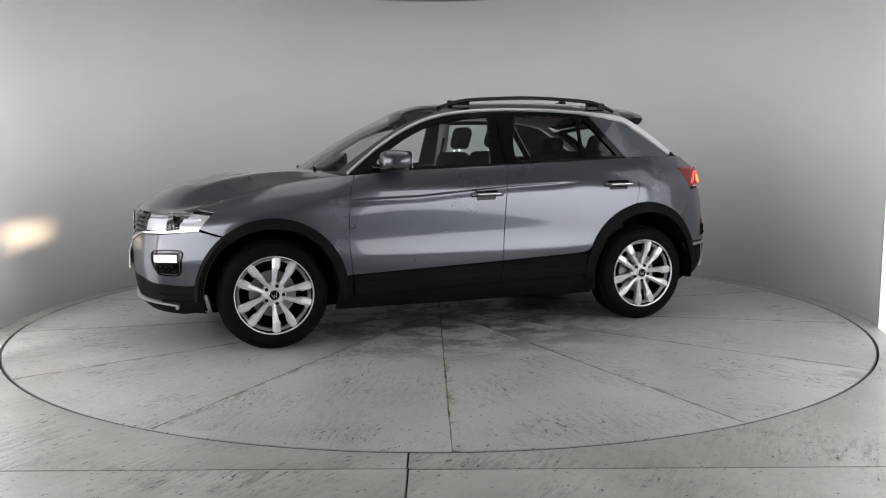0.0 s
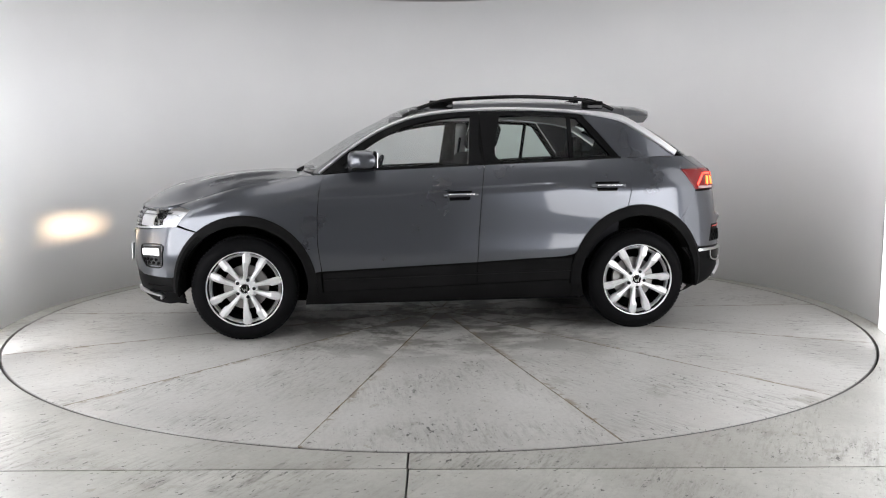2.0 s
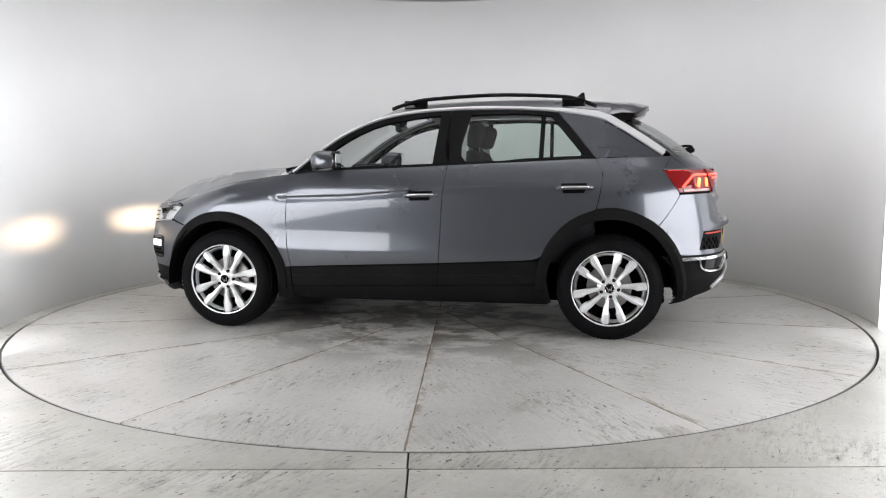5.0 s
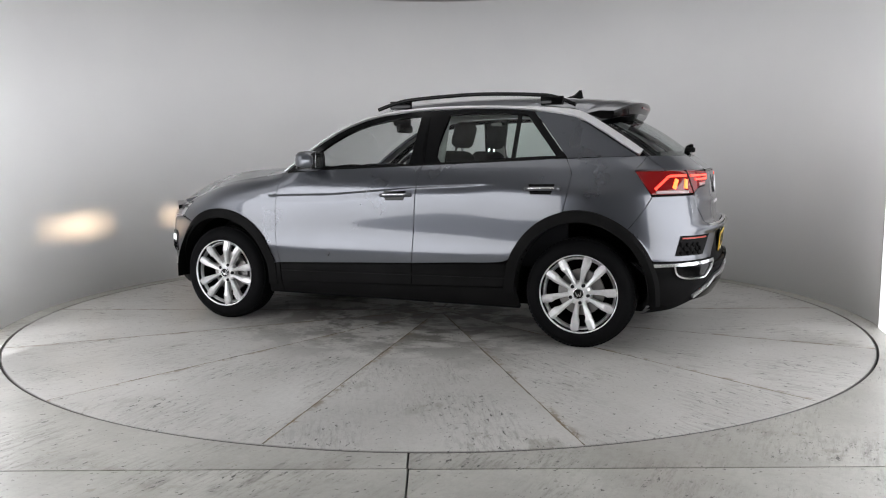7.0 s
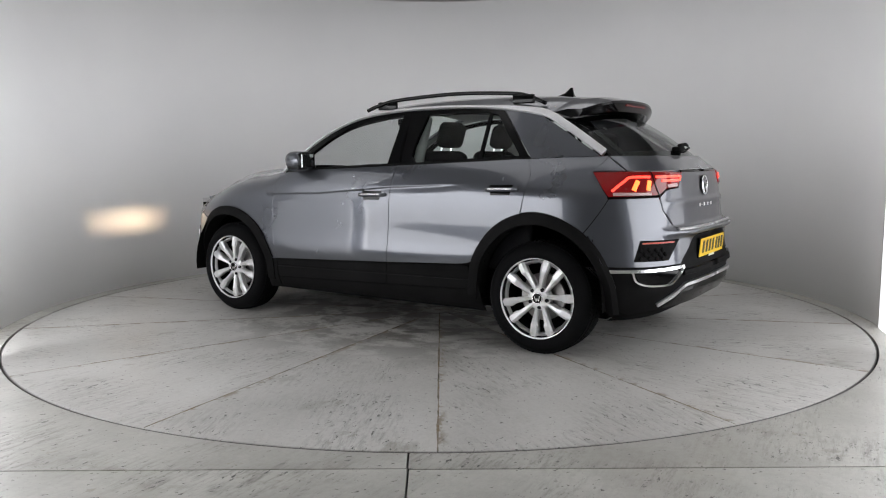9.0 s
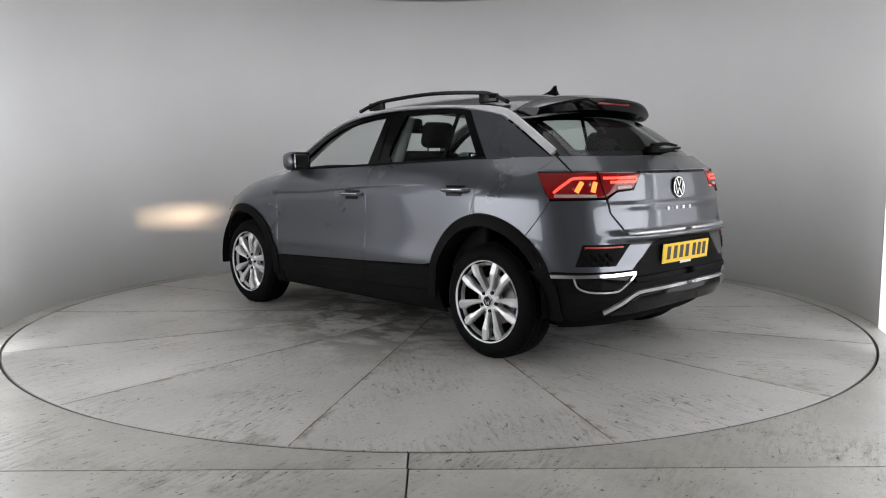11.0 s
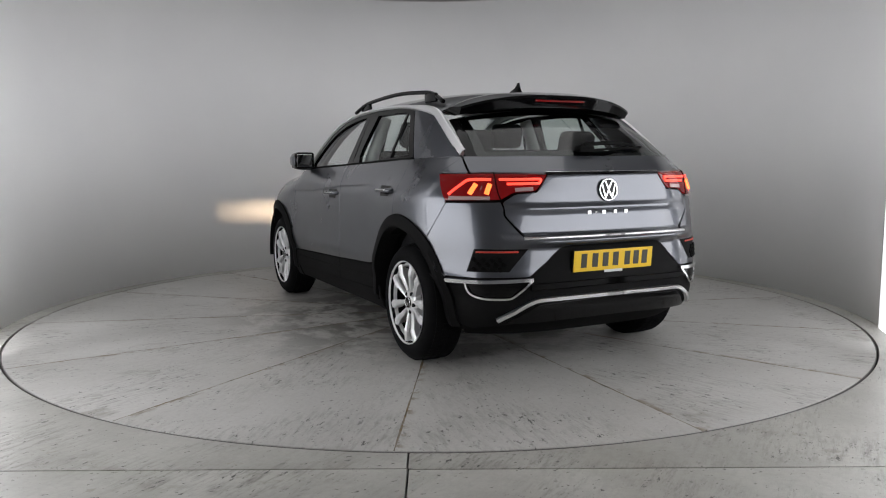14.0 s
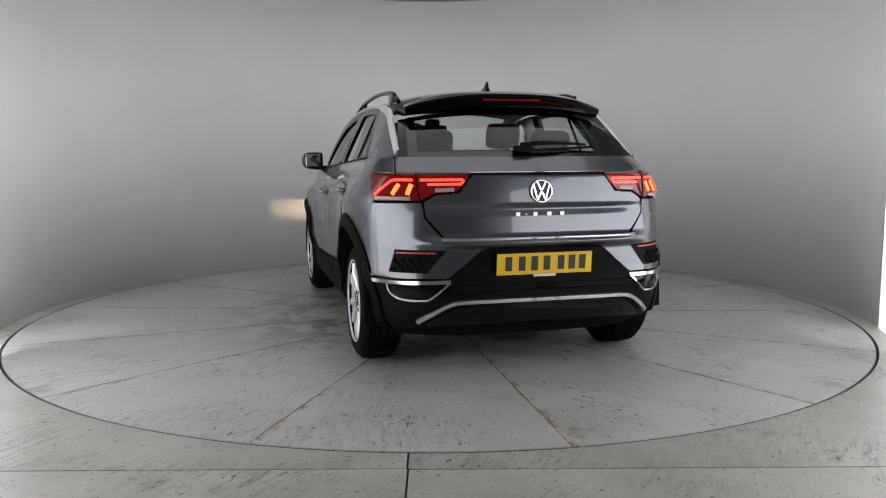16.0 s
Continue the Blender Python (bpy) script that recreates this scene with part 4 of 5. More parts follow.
def side_ring(name, outer, inner, mat, depth=0.02):
    """A window surround: four sides outside, four inside, with thickness."""
    O = [q for sd in outer for q in resample(sd, 10)[:-1]]
    I = [q for sd in inner for q in resample(sd, 10)[:-1]]
    n = len(O)
    vs = [cabin(q[0], q[1], 0.004) for q in O] + [cabin(q[0], q[1], 0.004) for q in I] + [cabin(q[0], q[1], -depth) for q in I] + [cabin(q[0], q[1], -depth) for q in O]
    fs = []
    for r in range(4):
        for k in range(n):
            a, b = r * n + k, r * n + (k + 1) % n
            c, d = ((r + 1) % 4) * n + k, ((r + 1) % 4) * n + (k + 1) % n
            fs.append((a, b, d, c))
    me = finish(name, vs, fs, mat)
    bm = bmesh.new()
    bm.from_mesh(me)
    bmesh.ops.recalc_face_normals(bm, faces=bm.faces[:])
    bm.to_mesh(me)
    bm.free()
    obs = [part(name, me, car), part(name, mirrored(me), car)]
    return obs


wf_out = ([(0.80, 1.055), (0.60, 1.213), (0.41, 1.328), (0.215, 1.405), (-0.01, 1.445), (-0.248, 1.460)], [(-0.248, 1.460), (-0.262, 1.108)], [(-0.262, 1.108), (0.203, 1.086), (0.498, 1.074)], [(0.498, 1.074), (0.80, 1.052)])
wf_in = ([(0.665, 1.105), (0.545, 1.197), (0.40, 1.290), (0.225, 1.367), (-0.01, 1.414), (-0.185, 1.430)], [(-0.185, 1.430), (-0.150, 1.114)], [(-0.150, 1.114), (0.203, 1.102), (0.45, 1.093)], [(0.45, 1.093), (0.665, 1.084)])
side_ring("front_window_frame", wf_out, wf_in, M_GLOSSB)
wr_out = ([(-0.252, 1.460), (-0.65, 1.462), (-0.88, 1.450), (-0.955, 1.440)], [(-0.955, 1.440), (-1.195, 1.146)], [(-1.195, 1.146), (-1.0, 1.139), (-0.713, 1.126)], [(-0.713, 1.126), (-0.266, 1.108), (-0.252, 1.460)])
wr_in = ([(-0.385, 1.432), (-0.65, 1.437), (-0.86, 1.428), (-0.915, 1.418)], [(-0.915, 1.418), (-1.125, 1.163)], [(-1.125, 1.163), (-1.0, 1.159), (-0.713, 1.145)], [(-0.713, 1.145), (-0.352, 1.130), (-0.385, 1.432)])
side_ring("rear_window_frame", wr_out, wr_in, M_GLOSSB)
panel("front_side_window", [(0.675, 1.075), (0.2, 1.09), (-0.14, 1.10)], [(0.675, 1.105), (0.41, 1.293), (0.225, 1.375), (-0.01, 1.424), (-0.20, 1.438)], [(0.675, 1.075), (0.675, 1.105)], [(-0.14, 1.10), (-0.20, 1.435)], 16, 8, M_GLASS, car, gap=0, rim=0.004, surf=cabin, out=-0.008)
panel("rear_side_window", [(-0.34, 1.12), (-1.14, 1.155)], [(-0.37, 1.44), (-0.92, 1.43)], [(-0.34, 1.12), (-0.37, 1.44)], [(-1.14, 1.155), (-0.92, 1.43)], 16, 8, M_GLASSR, car, gap=0, rim=0.004, surf=cabin, out=-0.008)
ribbon("window_divider", [(-0.853, 1.14), (-0.862, 1.435)], 0.030, M_GLOSSB, car, -0.006, 0.008, 8, surf=cabin)
ribbon("window_seal", [(0.79, 1.055), (0.5, 1.078), (0.2, 1.090), (-0.26, 1.110), (-0.713, 1.130), (-1.195, 1.150)], 0.016, M_RUBBER, car, 0.004, 0.006, 30, surf=cabin)
panel("c_pillar", [(-1.198, 1.150), (-1.60, 1.162)], [(-0.958, 1.444), (-1.10, 1.425), (-1.215, 1.400)], [(-1.198, 1.150), (-0.958, 1.444)], [(-1.60, 1.162), (-1.33, 1.335), (-1.215, 1.400)], 16, 14, M_PAINT, car, gap=0.001, rim=0.012, surf=cabin, out=0.003)
ribbon("chrome_window_line", drip, 0.019, M_LINE, car, 0.010, 0.006, 70, surf=cabin, taper=lambda k: 0.90 + 1.45 * step01(0.66, 0.82, k))

# spoiler, rear glass
def spoiler_at(v, k):
    """Section k of the spoiler at v from its middle to its end: roof joint, tip, lower edge, root."""
    a = top(1.0, v * 0.985)
    w = v ** 2.6
    tip = Vector((-1.560 + 0.120 * w, a.y * (0.99 - 0.03 * w), 1.508 - 0.070 * w))
    low = tip + Vector((0.022, -0.004 * v, -0.070 + 0.025 * w))
    root = Vector((-1.452 + 0.085 * v ** 2, a.y * 0.96, 1.425 - 0.035 * v ** 2))
    mid = (a + tip) / 2 + Vector((0, 0, 0.010))
    edge = tip + Vector((-0.004, 0, -0.014))
    return (a + Vector((-0.003, 0, 0)), mid, tip, edge, low, root)[k]


def spoiler_net(ks, n=22):
    return [[spoiler_at(i / n, k) for i in range(n + 1)] for k in ks]


for nm, ks, mt, lb in (("spoiler", (2, 1, 0), M_PAINT, ""), ("spoiler_underside", (5, 4, 3, 2), M_GLOSSB, "gloss black spoiler edge")):
    vs, fs = net_mesh(spoiler_net(ks), 0)
    me = finish(nm, vs, fs, mt, both=True)
    part(nm, me, car, lb)
vs, fs = [], []
net_mesh([[spoiler_at(1.0, k) for k in (0, 1, 2)], [spoiler_at(1.0, 5), spoiler_at(1.0, 4), spoiler_at(1.0, 3)]], 0, vs, fs)
me = finish("spoiler_end", vs, fs, M_GLOSSB)
part("spoiler_end", me, car)
part("spoiler_end", mirrored(me), car)
part("brake_light", from_bm("brake_light", box_bm(0.008, 0.34, 0.012, (-1.553, 0, 1.476), 0.002), M_RED), car, "unlit red brake light strip")


def rear_pane(u, v, out=0.0):
    """Rear window: u from the middle to its side, v from the top down."""
    c = Vector((-1.458, 0, 1.430)).lerp(Vector((-1.874, 0, 1.163)), v)
    e = Vector((-1.345, 0.612, 1.372)).lerp(Vector((-1.678, 0.684, 1.163)), v)
    k = min(1.0, u) ** 2.4
    p = Vector((c.x + (e.x - c.x) * k, e.y * u, c.z + (e.z - c.z) * k + 0.018 * math.sin(math.pi * v)))
    return p + Vector((-0.54, 0.2 * u, 0.82)).normalized() * out


panel("rear_window", [(0.0, 1.0), (0.93, 1.0)], [(0.0, 0.0), (0.93, 0.0)], [(0.0, 1.0), (0.0, 0.0)], [(0.93, 1.0), (0.93, 0.0)], 20, 12, M_GLASSB, car, gap=0, rim=0.005, both=True, surf=rear_pane)
panel("rear_window_edge", [(0.86, 1.0), (1.0, 1.0)], [(0.86, 0.0), (1.0, 0.0)], [(0.86, 1.0), (0.86, 0.0)], [(1.0, 1.0), (1.0, 0.0)], 4, 12, M_GLOSSB, car, gap=0, rim=0.01, surf=rear_pane, out=-0.004)
panel("rear_window_band", [(0.0, 1.0), (0.9, 1.0)], [(0.0, 0.90), (0.9, 0.90)], [(0.0, 1.0), (0.0, 0.90)], [(0.9, 1.0), (0.9, 0.90)], 20, 2, M_GLOSSB, car, gap=0, rim=0.0, both=True, surf=rear_pane, out=-0.006)
panel("rear_window_band", [(0.0, 0.14), (0.9, 0.14)], [(0.0, 0.0), (0.9, 0.0)], [(0.0, 0.14), (0.0, 0.0)], [(0.9, 0.14), (0.9, 0.0)], 20, 2, M_GLOSSB, car, gap=0, rim=0.0, both=True, surf=rear_pane, out=-0.006)
wiper = part("wiper_base", from_bm("wiper_base", box_bm(0.06, 0.10, 0.035, (-1.852, 0.045, 1.200), 0.012), M_RUBBER, True), car)
part("wiper_arm", tube_mesh("wiper_arm", [(-1.860, 0.06, 1.222), (-1.845, -0.12, 1.232), (-1.795, -0.34, 1.224)], lambda k: 0.013 - 0.006 * k, M_RUBBER), car)
part("wiper_blade", tube_mesh("wiper_blade", [(-1.850, 0.04, 1.192), (-1.835, -0.16, 1.200), (-1.785, -0.40, 1.212)], 0.007, M_RUBBER), car)
# aerial fin
_vs, _fs = [], []
for k, (x, z, w) in enumerate(((0.0, 0.0, 0.026), (0.0, 0.022, 0.020), (-0.055, 0.040, 0.010), (-0.092, 0.072, 0.004))):
    ln = (0.135, 0.120, 0.06, 0.018)[k]
    for dx, dy in ((0, 0), (-ln * 0.3, w), (-ln, w * 0.6), (-ln, -w * 0.6), (-ln * 0.3, -w)):
        _vs.append(Vector((-1.005 + x + dx, dy, 1.545 + z)))
for k in range(3):
    for j in range(5):
        a, b = 5 * k + j, 5 * k + (j + 1) % 5
        _fs.append((a, b, b + 5, a + 5))
_fs.append((15, 16, 17, 18, 19))
part("roof_aerial", finish("roof_aerial", _vs, _fs, M_GLOSSB), car, "black shark-fin aerial")
# roof rails
rail = tube_mesh("roof_rail", [(0.16, 0.600, 1.482), (0.05, 0.590, 1.518), (-0.10, 0.582, 1.545), (-0.54, 0.578, 1.566), (-0.95, 0.575, 1.551), (-1.08, 0.575, 1.530), (-1.20, 0.575, 1.482)], lambda k: 0.015, M_GLOSSB, 50, 10, 0.85)
part("roof_rail", rail, car, "black roof rail")
part("roof_rail", mirrored(rail), car, "black roof rail")
for x, z, ln in ((0.0, 1.510, 0.16), (-1.05, 1.512, 0.15)):
    b_ = from_bm("rail_foot", box_bm(ln, 0.022, 0.055, (x, 0.580, z), 0.008), M_GLOSSB, True)
    part("rail_foot", b_, car)
    part("rail_foot", mirrored(b_), car)

# ---- bonnet and nose ----
def bonnet(x, u, out=0.0):
    """u from the middle to the wing."""
    zc = bonnet_mid(x)
    e = skin(at_x(min(x, 1.62), hood_edge(min(x, 1.62))), hood_edge(min(x, 1.62)))
    ye = e.y - 0.004 - 0.10 * step01(1.62, 2.06, x)
    ze = e.z - 0.028 * step01(1.62, 2.06, x)
    k = u ** 3.0
    ridge = 0.011 * math.exp(-((u - 0.66) / 0.10) ** 2) * step01(0.95, 1.2, x) * (1 - step01(1.6, 1.95, x))
    px = x - (0.29 * step01(1.25, 2.07, x) + 0.14 * (1 - step01(0.9, 1.3, x))) * u ** 2.2
    e2 = skin(at_x(max(px, 0.8), hood_edge(px)), hood_edge(px)) if px < 1.62 else e
    ye, ze = e2.y - 0.004, hood_edge(px)
    return Vector((px, ye * u, zc + (ze - zc) * k + ridge + out))


bonnet_mid = table((0.80, 1.092), (0.98, 1.084), (1.135, 1.086), (1.35, 1.076), (1.57, 1.051), (1.79, 1.000), (1.92, 0.944), (2.0, 0.896), (2.072, 0.842))
panel("bonnet", [(0.98, 0.0), (0.98, 0.995)], [(2.072, 0.0), (2.072, 0.995)], [(0.98, 0.0), (2.072, 0.0)], [(0.98, 0.995), (2.072, 0.995)], 26, 36, M_PAINT, car, gap=0.001, rim=0.02, both=True, surf=bonnet, smooth=False)
panel("cowl", [(0.93, 0.0), (0.90, 0.96)], [(1.0, 0.0), (1.0, 0.96)], [(0.93, 0.0), (1.0, 0.0)], [(0.90, 0.96), (1.0, 0.96)], 16, 3, M_TRIM, car, gap=0, rim=0.0, both=True, surf=bonnet, out=-0.012)
for y0 in (0.50, -0.12):
    part("wiper", tube_mesh("wiper", [(0.965, y0, 1.078), (0.93, y0 - 0.25, 1.095), (0.90, y0 - 0.50, 1.088)], 0.009, M_RUBBER, 12, 6), car)

lamp_f_top = sx((1.630, 0.834), (1.75, 0.846), (1.86, 0.838)) + sf((0.45, 0.828))
lamp_f_low = sx((1.712, 0.742), (1.82, 0.730)) + sf((0.60, 0.722), (0.45, 0.722))
panel("lamp_bowl", sx((1.712, 0.742), (1.80, 0.732)) + sf((0.695, 0.724)), sx((1.634, 0.832), (1.75, 0.842)) + sf((0.695, 0.834)), sx((1.712, 0.742), (1.634, 0.832)), sf((0.695, 0.724), (0.695, 0.834)), 16, 8, M_LAMP, car, out=-0.022, rim=0.01, smooth=False)
panel("lamp_bowl", sf((0.622, 0.722), (0.45, 0.722)), sf((0.622, 0.834), (0.45, 0.828)), sf((0.622, 0.722), (0.622, 0.834)), sf((0.45, 0.722), (0.45, 0.828)), 10, 8, M_LAMP, car, out=-0.022, rim=0.01, smooth=False)
heads = panel("headlamp", lamp_f_low, lamp_f_top, sx((1.712, 0.742), (1.630, 0.834)), sf((0.45, 0.722), (0.45, 0.828)), 24, 8, M_LENS, car, out=0.003, rim=0.004, smooth=False, label="lit headlamp with clear cover")
for k, ob in enumerate(heads):
    sg = 1 if k == 0 else -1
    # dipped-beam projector: a bright source at the back of a black, open-fronted case
    q = skin(at_yf(0.658, 0.785), 0.785) + Vector((-0.016, 0, 0))
    case = pose(q.x, q.y * sg, q.z, 0, 4.0, 8.0 * sg - 6.0)
    w_, h_, d_ = 0.060, 0.030, 0.10
    wv = [Vector((x, y * w_ / 2, z * h_ / 2)) for x in (0, -d_) for y, z in ((-1, -1), (1, -1), (1, 1), (-1, 1))]
    wv += [Vector((x, y * (w_ / 2 + 0.004), z * (h_ / 2 + 0.004))) for x in (0, -d_ - 0.004) for y, z in ((-1, -1), (1, -1), (1, 1), (-1, 1))]
    wf = []
    for i in range(4):
        j = (i + 1) % 4
        wf += [(i, j, j + 4, i + 4), (8 + i, 12 + i, 12 + j, 8 + j), (i, 8 + i, 8 + j, j)]
    wf += [(4, 5, 6, 7), (15, 14, 13, 12)]
    part("projector_case", mesh_of("projector_case", wv, wf, M_WELL, False), ob, m=case)
    bz = [Vector((0.001, y * a_, z * b_)) for a_, b_ in ((w_ / 2, h_ / 2), (0.036, 0.052)) for y, z in ((-1, -1), (1, -1), (1, 1), (-1, 1))]
    part("projector_bezel", mesh_of("projector_bezel", bz, [(i, (i + 1) % 4, 4 + (i + 1) % 4, 4 + i) for i in range(4)], M_LAMP, False), ob, m=case)
    part("projector_source", mesh_of("projector_source", [(-d_ + 0.002, -0.018, -0.007), (-d_ + 0.002, 0.018, -0.007), (-d_ + 0.002, 0.018, 0.007), (-d_ + 0.002, -0.018, 0.007)], [(0, 1, 2, 3)], M_BEAM, False), ob, m=case)
    r_ = ribbon("lamp_fin", sx((1.70, 0.80)) + sf((0.68, 0.80), (0.47, 0.80)), 0.010, M_CHROME, ob, -0.02, 0.004, one=True)[0]
    if sg < 0:
        r_.data = mirrored(r_.data)
panel("grille", sf((0.445, 0.690), (0.0, 0.665)), sf((0.445, 0.828), (0.0, 0.830)), sf((0.445, 0.690), (0.445, 0.828)), sf((0.0, 0.665), (0.0, 0.830)), 16, 8, M_GLOSSB, car, out=-0.02, both=True, smooth=False)
for z in (0.705, 0.735, 0.765, 0.795):
    ribbon("grille_slat", sf((0.44, z + 0.006), (0.0, z)), 0.010, M_GLOSSB, car, -0.012, 0.012, both=True)
ribbon("nose_chrome", sx((1.712, 0.733)) + sf((0.62, 0.714), (0.45, 0.708), (0.30, 0.665), (0.0, 0.655)), 0.016, M_CHROME, car, 0.002, 0.006, 40, both=True, smooth=False)
emblem(Matrix.Translation((2.088, 0, 0.765)) @ Matrix(((0, 0, 1, 0), (1, 0, 0, 0), (0, 1, 0, 0), (0, 0, 0, 1))), 0.06)
nose_low = sx((1.722, 0.400)) + sf((0.72, 0.392), (0.55, 0.398), (0.42, 0.43), (0.0, 0.45))
panel("front_bumper", nose_low, sx((1.573, 0.688), (1.715, 0.728)) + sf((0.62, 0.704), (0.45, 0.698), (0.30, 0.654), (0.0, 0.645)), sx((1.722, 0.400), (1.69, 0.56), (1.573, 0.688)), sf((0.0, 0.45), (0.0, 0.645)), 40, 18, M_PAINT, car, both=True, smooth=False)
panel("front_bumper_lower", sx((1.68, 0.235), (1.80, 0.205)) + sf((0.5, 0.205), (0.0, 0.21)), nose_low, sx((1.68, 0.235), (1.722, 0.400)), sf((0.0, 0.21), (0.0, 0.45)), 40, 14, M_CLAD, car, both=True, smooth=False, out=-0.004)
ribbon("front_skid_trim", sx((1.85, 0.255)) + sf((0.66, 0.275), (0.5, 0.285), (0.0, 0.285)), 0.018, M_SATIN, car, 0.004, 0.012, 30, both=True)
panel("fog_pocket", sf((0.705, 0.468), (0.605, 0.465)), sf((0.715, 0.605), (0.565, 0.595)), sf((0.705, 0.468), (0.715, 0.605)), sf((0.605, 0.465), (0.575, 0.52), (0.565, 0.595)), 8, 8, M_GLOSSB, car, out=0.002, smooth=False)
ribbon("fog_frame", sf((0.605, 0.462), (0.570, 0.52), (0.562, 0.585), (0.60, 0.604), (0.715, 0.607), (0.72, 0.55), (0.708, 0.470), (0.66, 0.458), (0.605, 0.462)), 0.010, M_GLOSSB, car, 0.001, 0.005, 50)
ribbon("daylight_lamp", sf((0.705, 0.560), (0.66, 0.560), (0.585, 0.555)), 0.046, M_DRL, car, 0.003, 0.006, 12)
ribbon("bumper_slat", sx((1.70, 0.345)) + sf((0.70, 0.335), (0.58, 0.335)), 0.012, M_CLAD, car, -0.004, 0.014, 16)
ribbon("bumper_slat", sx((1.70, 0.305)) + sf((0.70, 0.298), (0.58, 0.298)), 0.012, M_CLAD, car, -0.004, 0.014, 16)
for _k in range(4):
    for _j in range(2):
        p_ = proud(at_yf(0.695 - 0.03 * _k - 0.012 * _j, 0.5), 0.487 + 0.023 * _j, 0.004)
        for sg in (1, -1):
            part("honeycomb", from_bm("honeycomb", box_bm(0.010, 0.020, 0.018, (0, 0, 0), 0.005), M_CLAD), car, m=pose(p_.x, p_.y * sg, p_.z, 45, 0, sg * 35))
fp = part("number_plate", from_bm("number_plate", box_bm(0.52, 0.111, 0.008, (0, 0, 0), 0.003), M_WHITE), car, "white front number plate", Matrix.Translation((2.122, 0, 0.52)) @ Matrix(((0, 0, 1, 0), (1, 0, 0, 0), (0, 1, 0, 0), (0, 0, 0, 1))))
for x in (-0.185, -0.113, -0.045, 0.022, 0.100, 0.160, 0.218):
    part("plate_bar", from_bm("plate_bar", box_bm(0.036, 0.074, 0.002, (x - 0.012, 0.0, 0.005)), M_INK), fp)

# ---- dark inner shell, wheel wells, floor pan ----
vs, fs = [], []
SS, ZZ = np.linspace(-2.1, 2.0, 132), np.linspace(0.19, 1.06, 30)
for z in ZZ:
    for s in SS:
        p = proud(s, z, -0.030)
        p.y = max(p.y, 0.0)
        vs.append(p)
for j in range(len(ZZ) - 1):
    for i in range(len(SS) - 1):
        c = (vs[j * 132 + i] + vs[(j + 1) * 132 + i + 1]) / 2
        if c.y > 0.5 and (((c.x - AF) / 0.41) ** 2 + ((c.z - 0.334) / 0.42) ** 2 < 1 or ((c.x - AR) / 0.41) ** 2 + ((c.z - 0.334) / 0.45) ** 2 < 1):
            continue
        if c.x > 1.55 and c.z > 0.69 or c.x < 1.75 and c.x > 0.6 and c.z > hood_edge(c.x) - 0.05:
            continue
        a = j * 132 + i
        fs.append((a, a + 1, a + 133, a + 132))
part("inner_shell", finish("inner_shell", vs, fs, M_WELL, both=True), car)
for cx in (AF, AR):
    vs, fs = [], []
    for k in range(25):
        a = radians(-6 + 192 * k / 24)
        for y in (0.872, 0.45):
            vs.append(Vector((cx + 0.41 * math.cos(a), y, 0.334 + 0.435 * math.sin(a))))
        vs.append(Vector((cx, 0.45, 0.334)))
    for k in range(24):
        a = 3 * k
        fs += [(a, a + 1, a + 4, a + 3), (a + 1, a + 2, a + 5, a + 4)]
    me = finish("wheel_well", vs, fs, M_WELL)
    part("wheel_well", me, car)
    part("wheel_well", mirrored(me), car)
part("floor_pan", from_bm("floor_pan", box_bm(3.3, 1.30, 0.05, (0, 0, 0.235), 0.01), M_WELL), car)
part("floor_pan", from_bm("floor_pan", box_bm(1.7, 1.62, 0.05, (0, 0, 0.240), 0.01), M_WELL), car)
part("silencer", from_bm("silencer", box_bm(0.30, 0.70, 0.12, (-1.70, -0.05, 0.31), 0.05, 3), M_WELL, True), car)

# ---- wheels ----
def revolve(name, prof, mat, seg=64):
    """Turn a profile of (radius, y) about the axle."""
    vs, fs = [], []
    m = len(prof)
    for k in range(seg):
        a = math.tau * k / seg
        for r, y in prof:
            vs.append(Vector((r * math.cos(a), y, r * math.sin(a))))
    for k in range(seg):
        for j in range(m - 1):
            a, b = k * m + j, ((k + 1) % seg) * m + j
            fs.append((a, a + 1, b + 1, b))
    return finish(name, vs, fs, mat, angle=30)


tyre_me = revolve("tyre", [(0.224, -0.02), (0.232, 0.0), (0.250, 0.010), (0.285, 0.010), (0.308, -0.002), (0.325, -0.022), (0.3335, -0.045), (0.3335, -0.168), (0.325, -0.195), (0.290, -0.222), (0.235, -0.215)], M_TYRE, 96)
tread_v, tread_f = [], []
for k in range(80):
    for row, (y0, y1, sh) in enumerate(((-0.030, -0.062, 0.0), (-0.070, -0.104, 0.5), (-0.112, -0.146, 0.0), (-0.154, -0.188, 0.5))):
        a0, a1 = math.tau * (k + sh) / 80, math.tau * (k + sh + 0.72) / 80
        o = len(tread_v)
        for a in (a0, a1):
            for r in (0.328, 0.3375 if row in (1, 2) else 0.3345):
                for y in (y0, y1):
                    tread_v.append((r * math.cos(a), y, r * math.sin(a)))
        tread_f += [tuple(o + q for q in f_) for f_ in ((2, 3, 7, 6), (0, 2, 6, 4), (1, 5, 7, 3), (0, 1, 3, 2), (4, 6, 7, 5))]
tread_me = mesh_of("tread", tread_v, tread_f, M_TYRE, False)
rim_me = revolve("rim", [(0.236, 0.000), (0.240, 0.008), (0.239, 0.010), (0.235, 0.009), (0.231, -0.003), (0.224, -0.024), (0.214, -0.012), (0.206, -0.045), (0.200, -0.12), (0.205, -0.19)], M_ALLOY, 96)
barrel_me = revolve("barrel", [(0.203, -0.03), (0.198, -0.15), (0.14, -0.16), (0.05, -0.16)], M_WELL, 48)
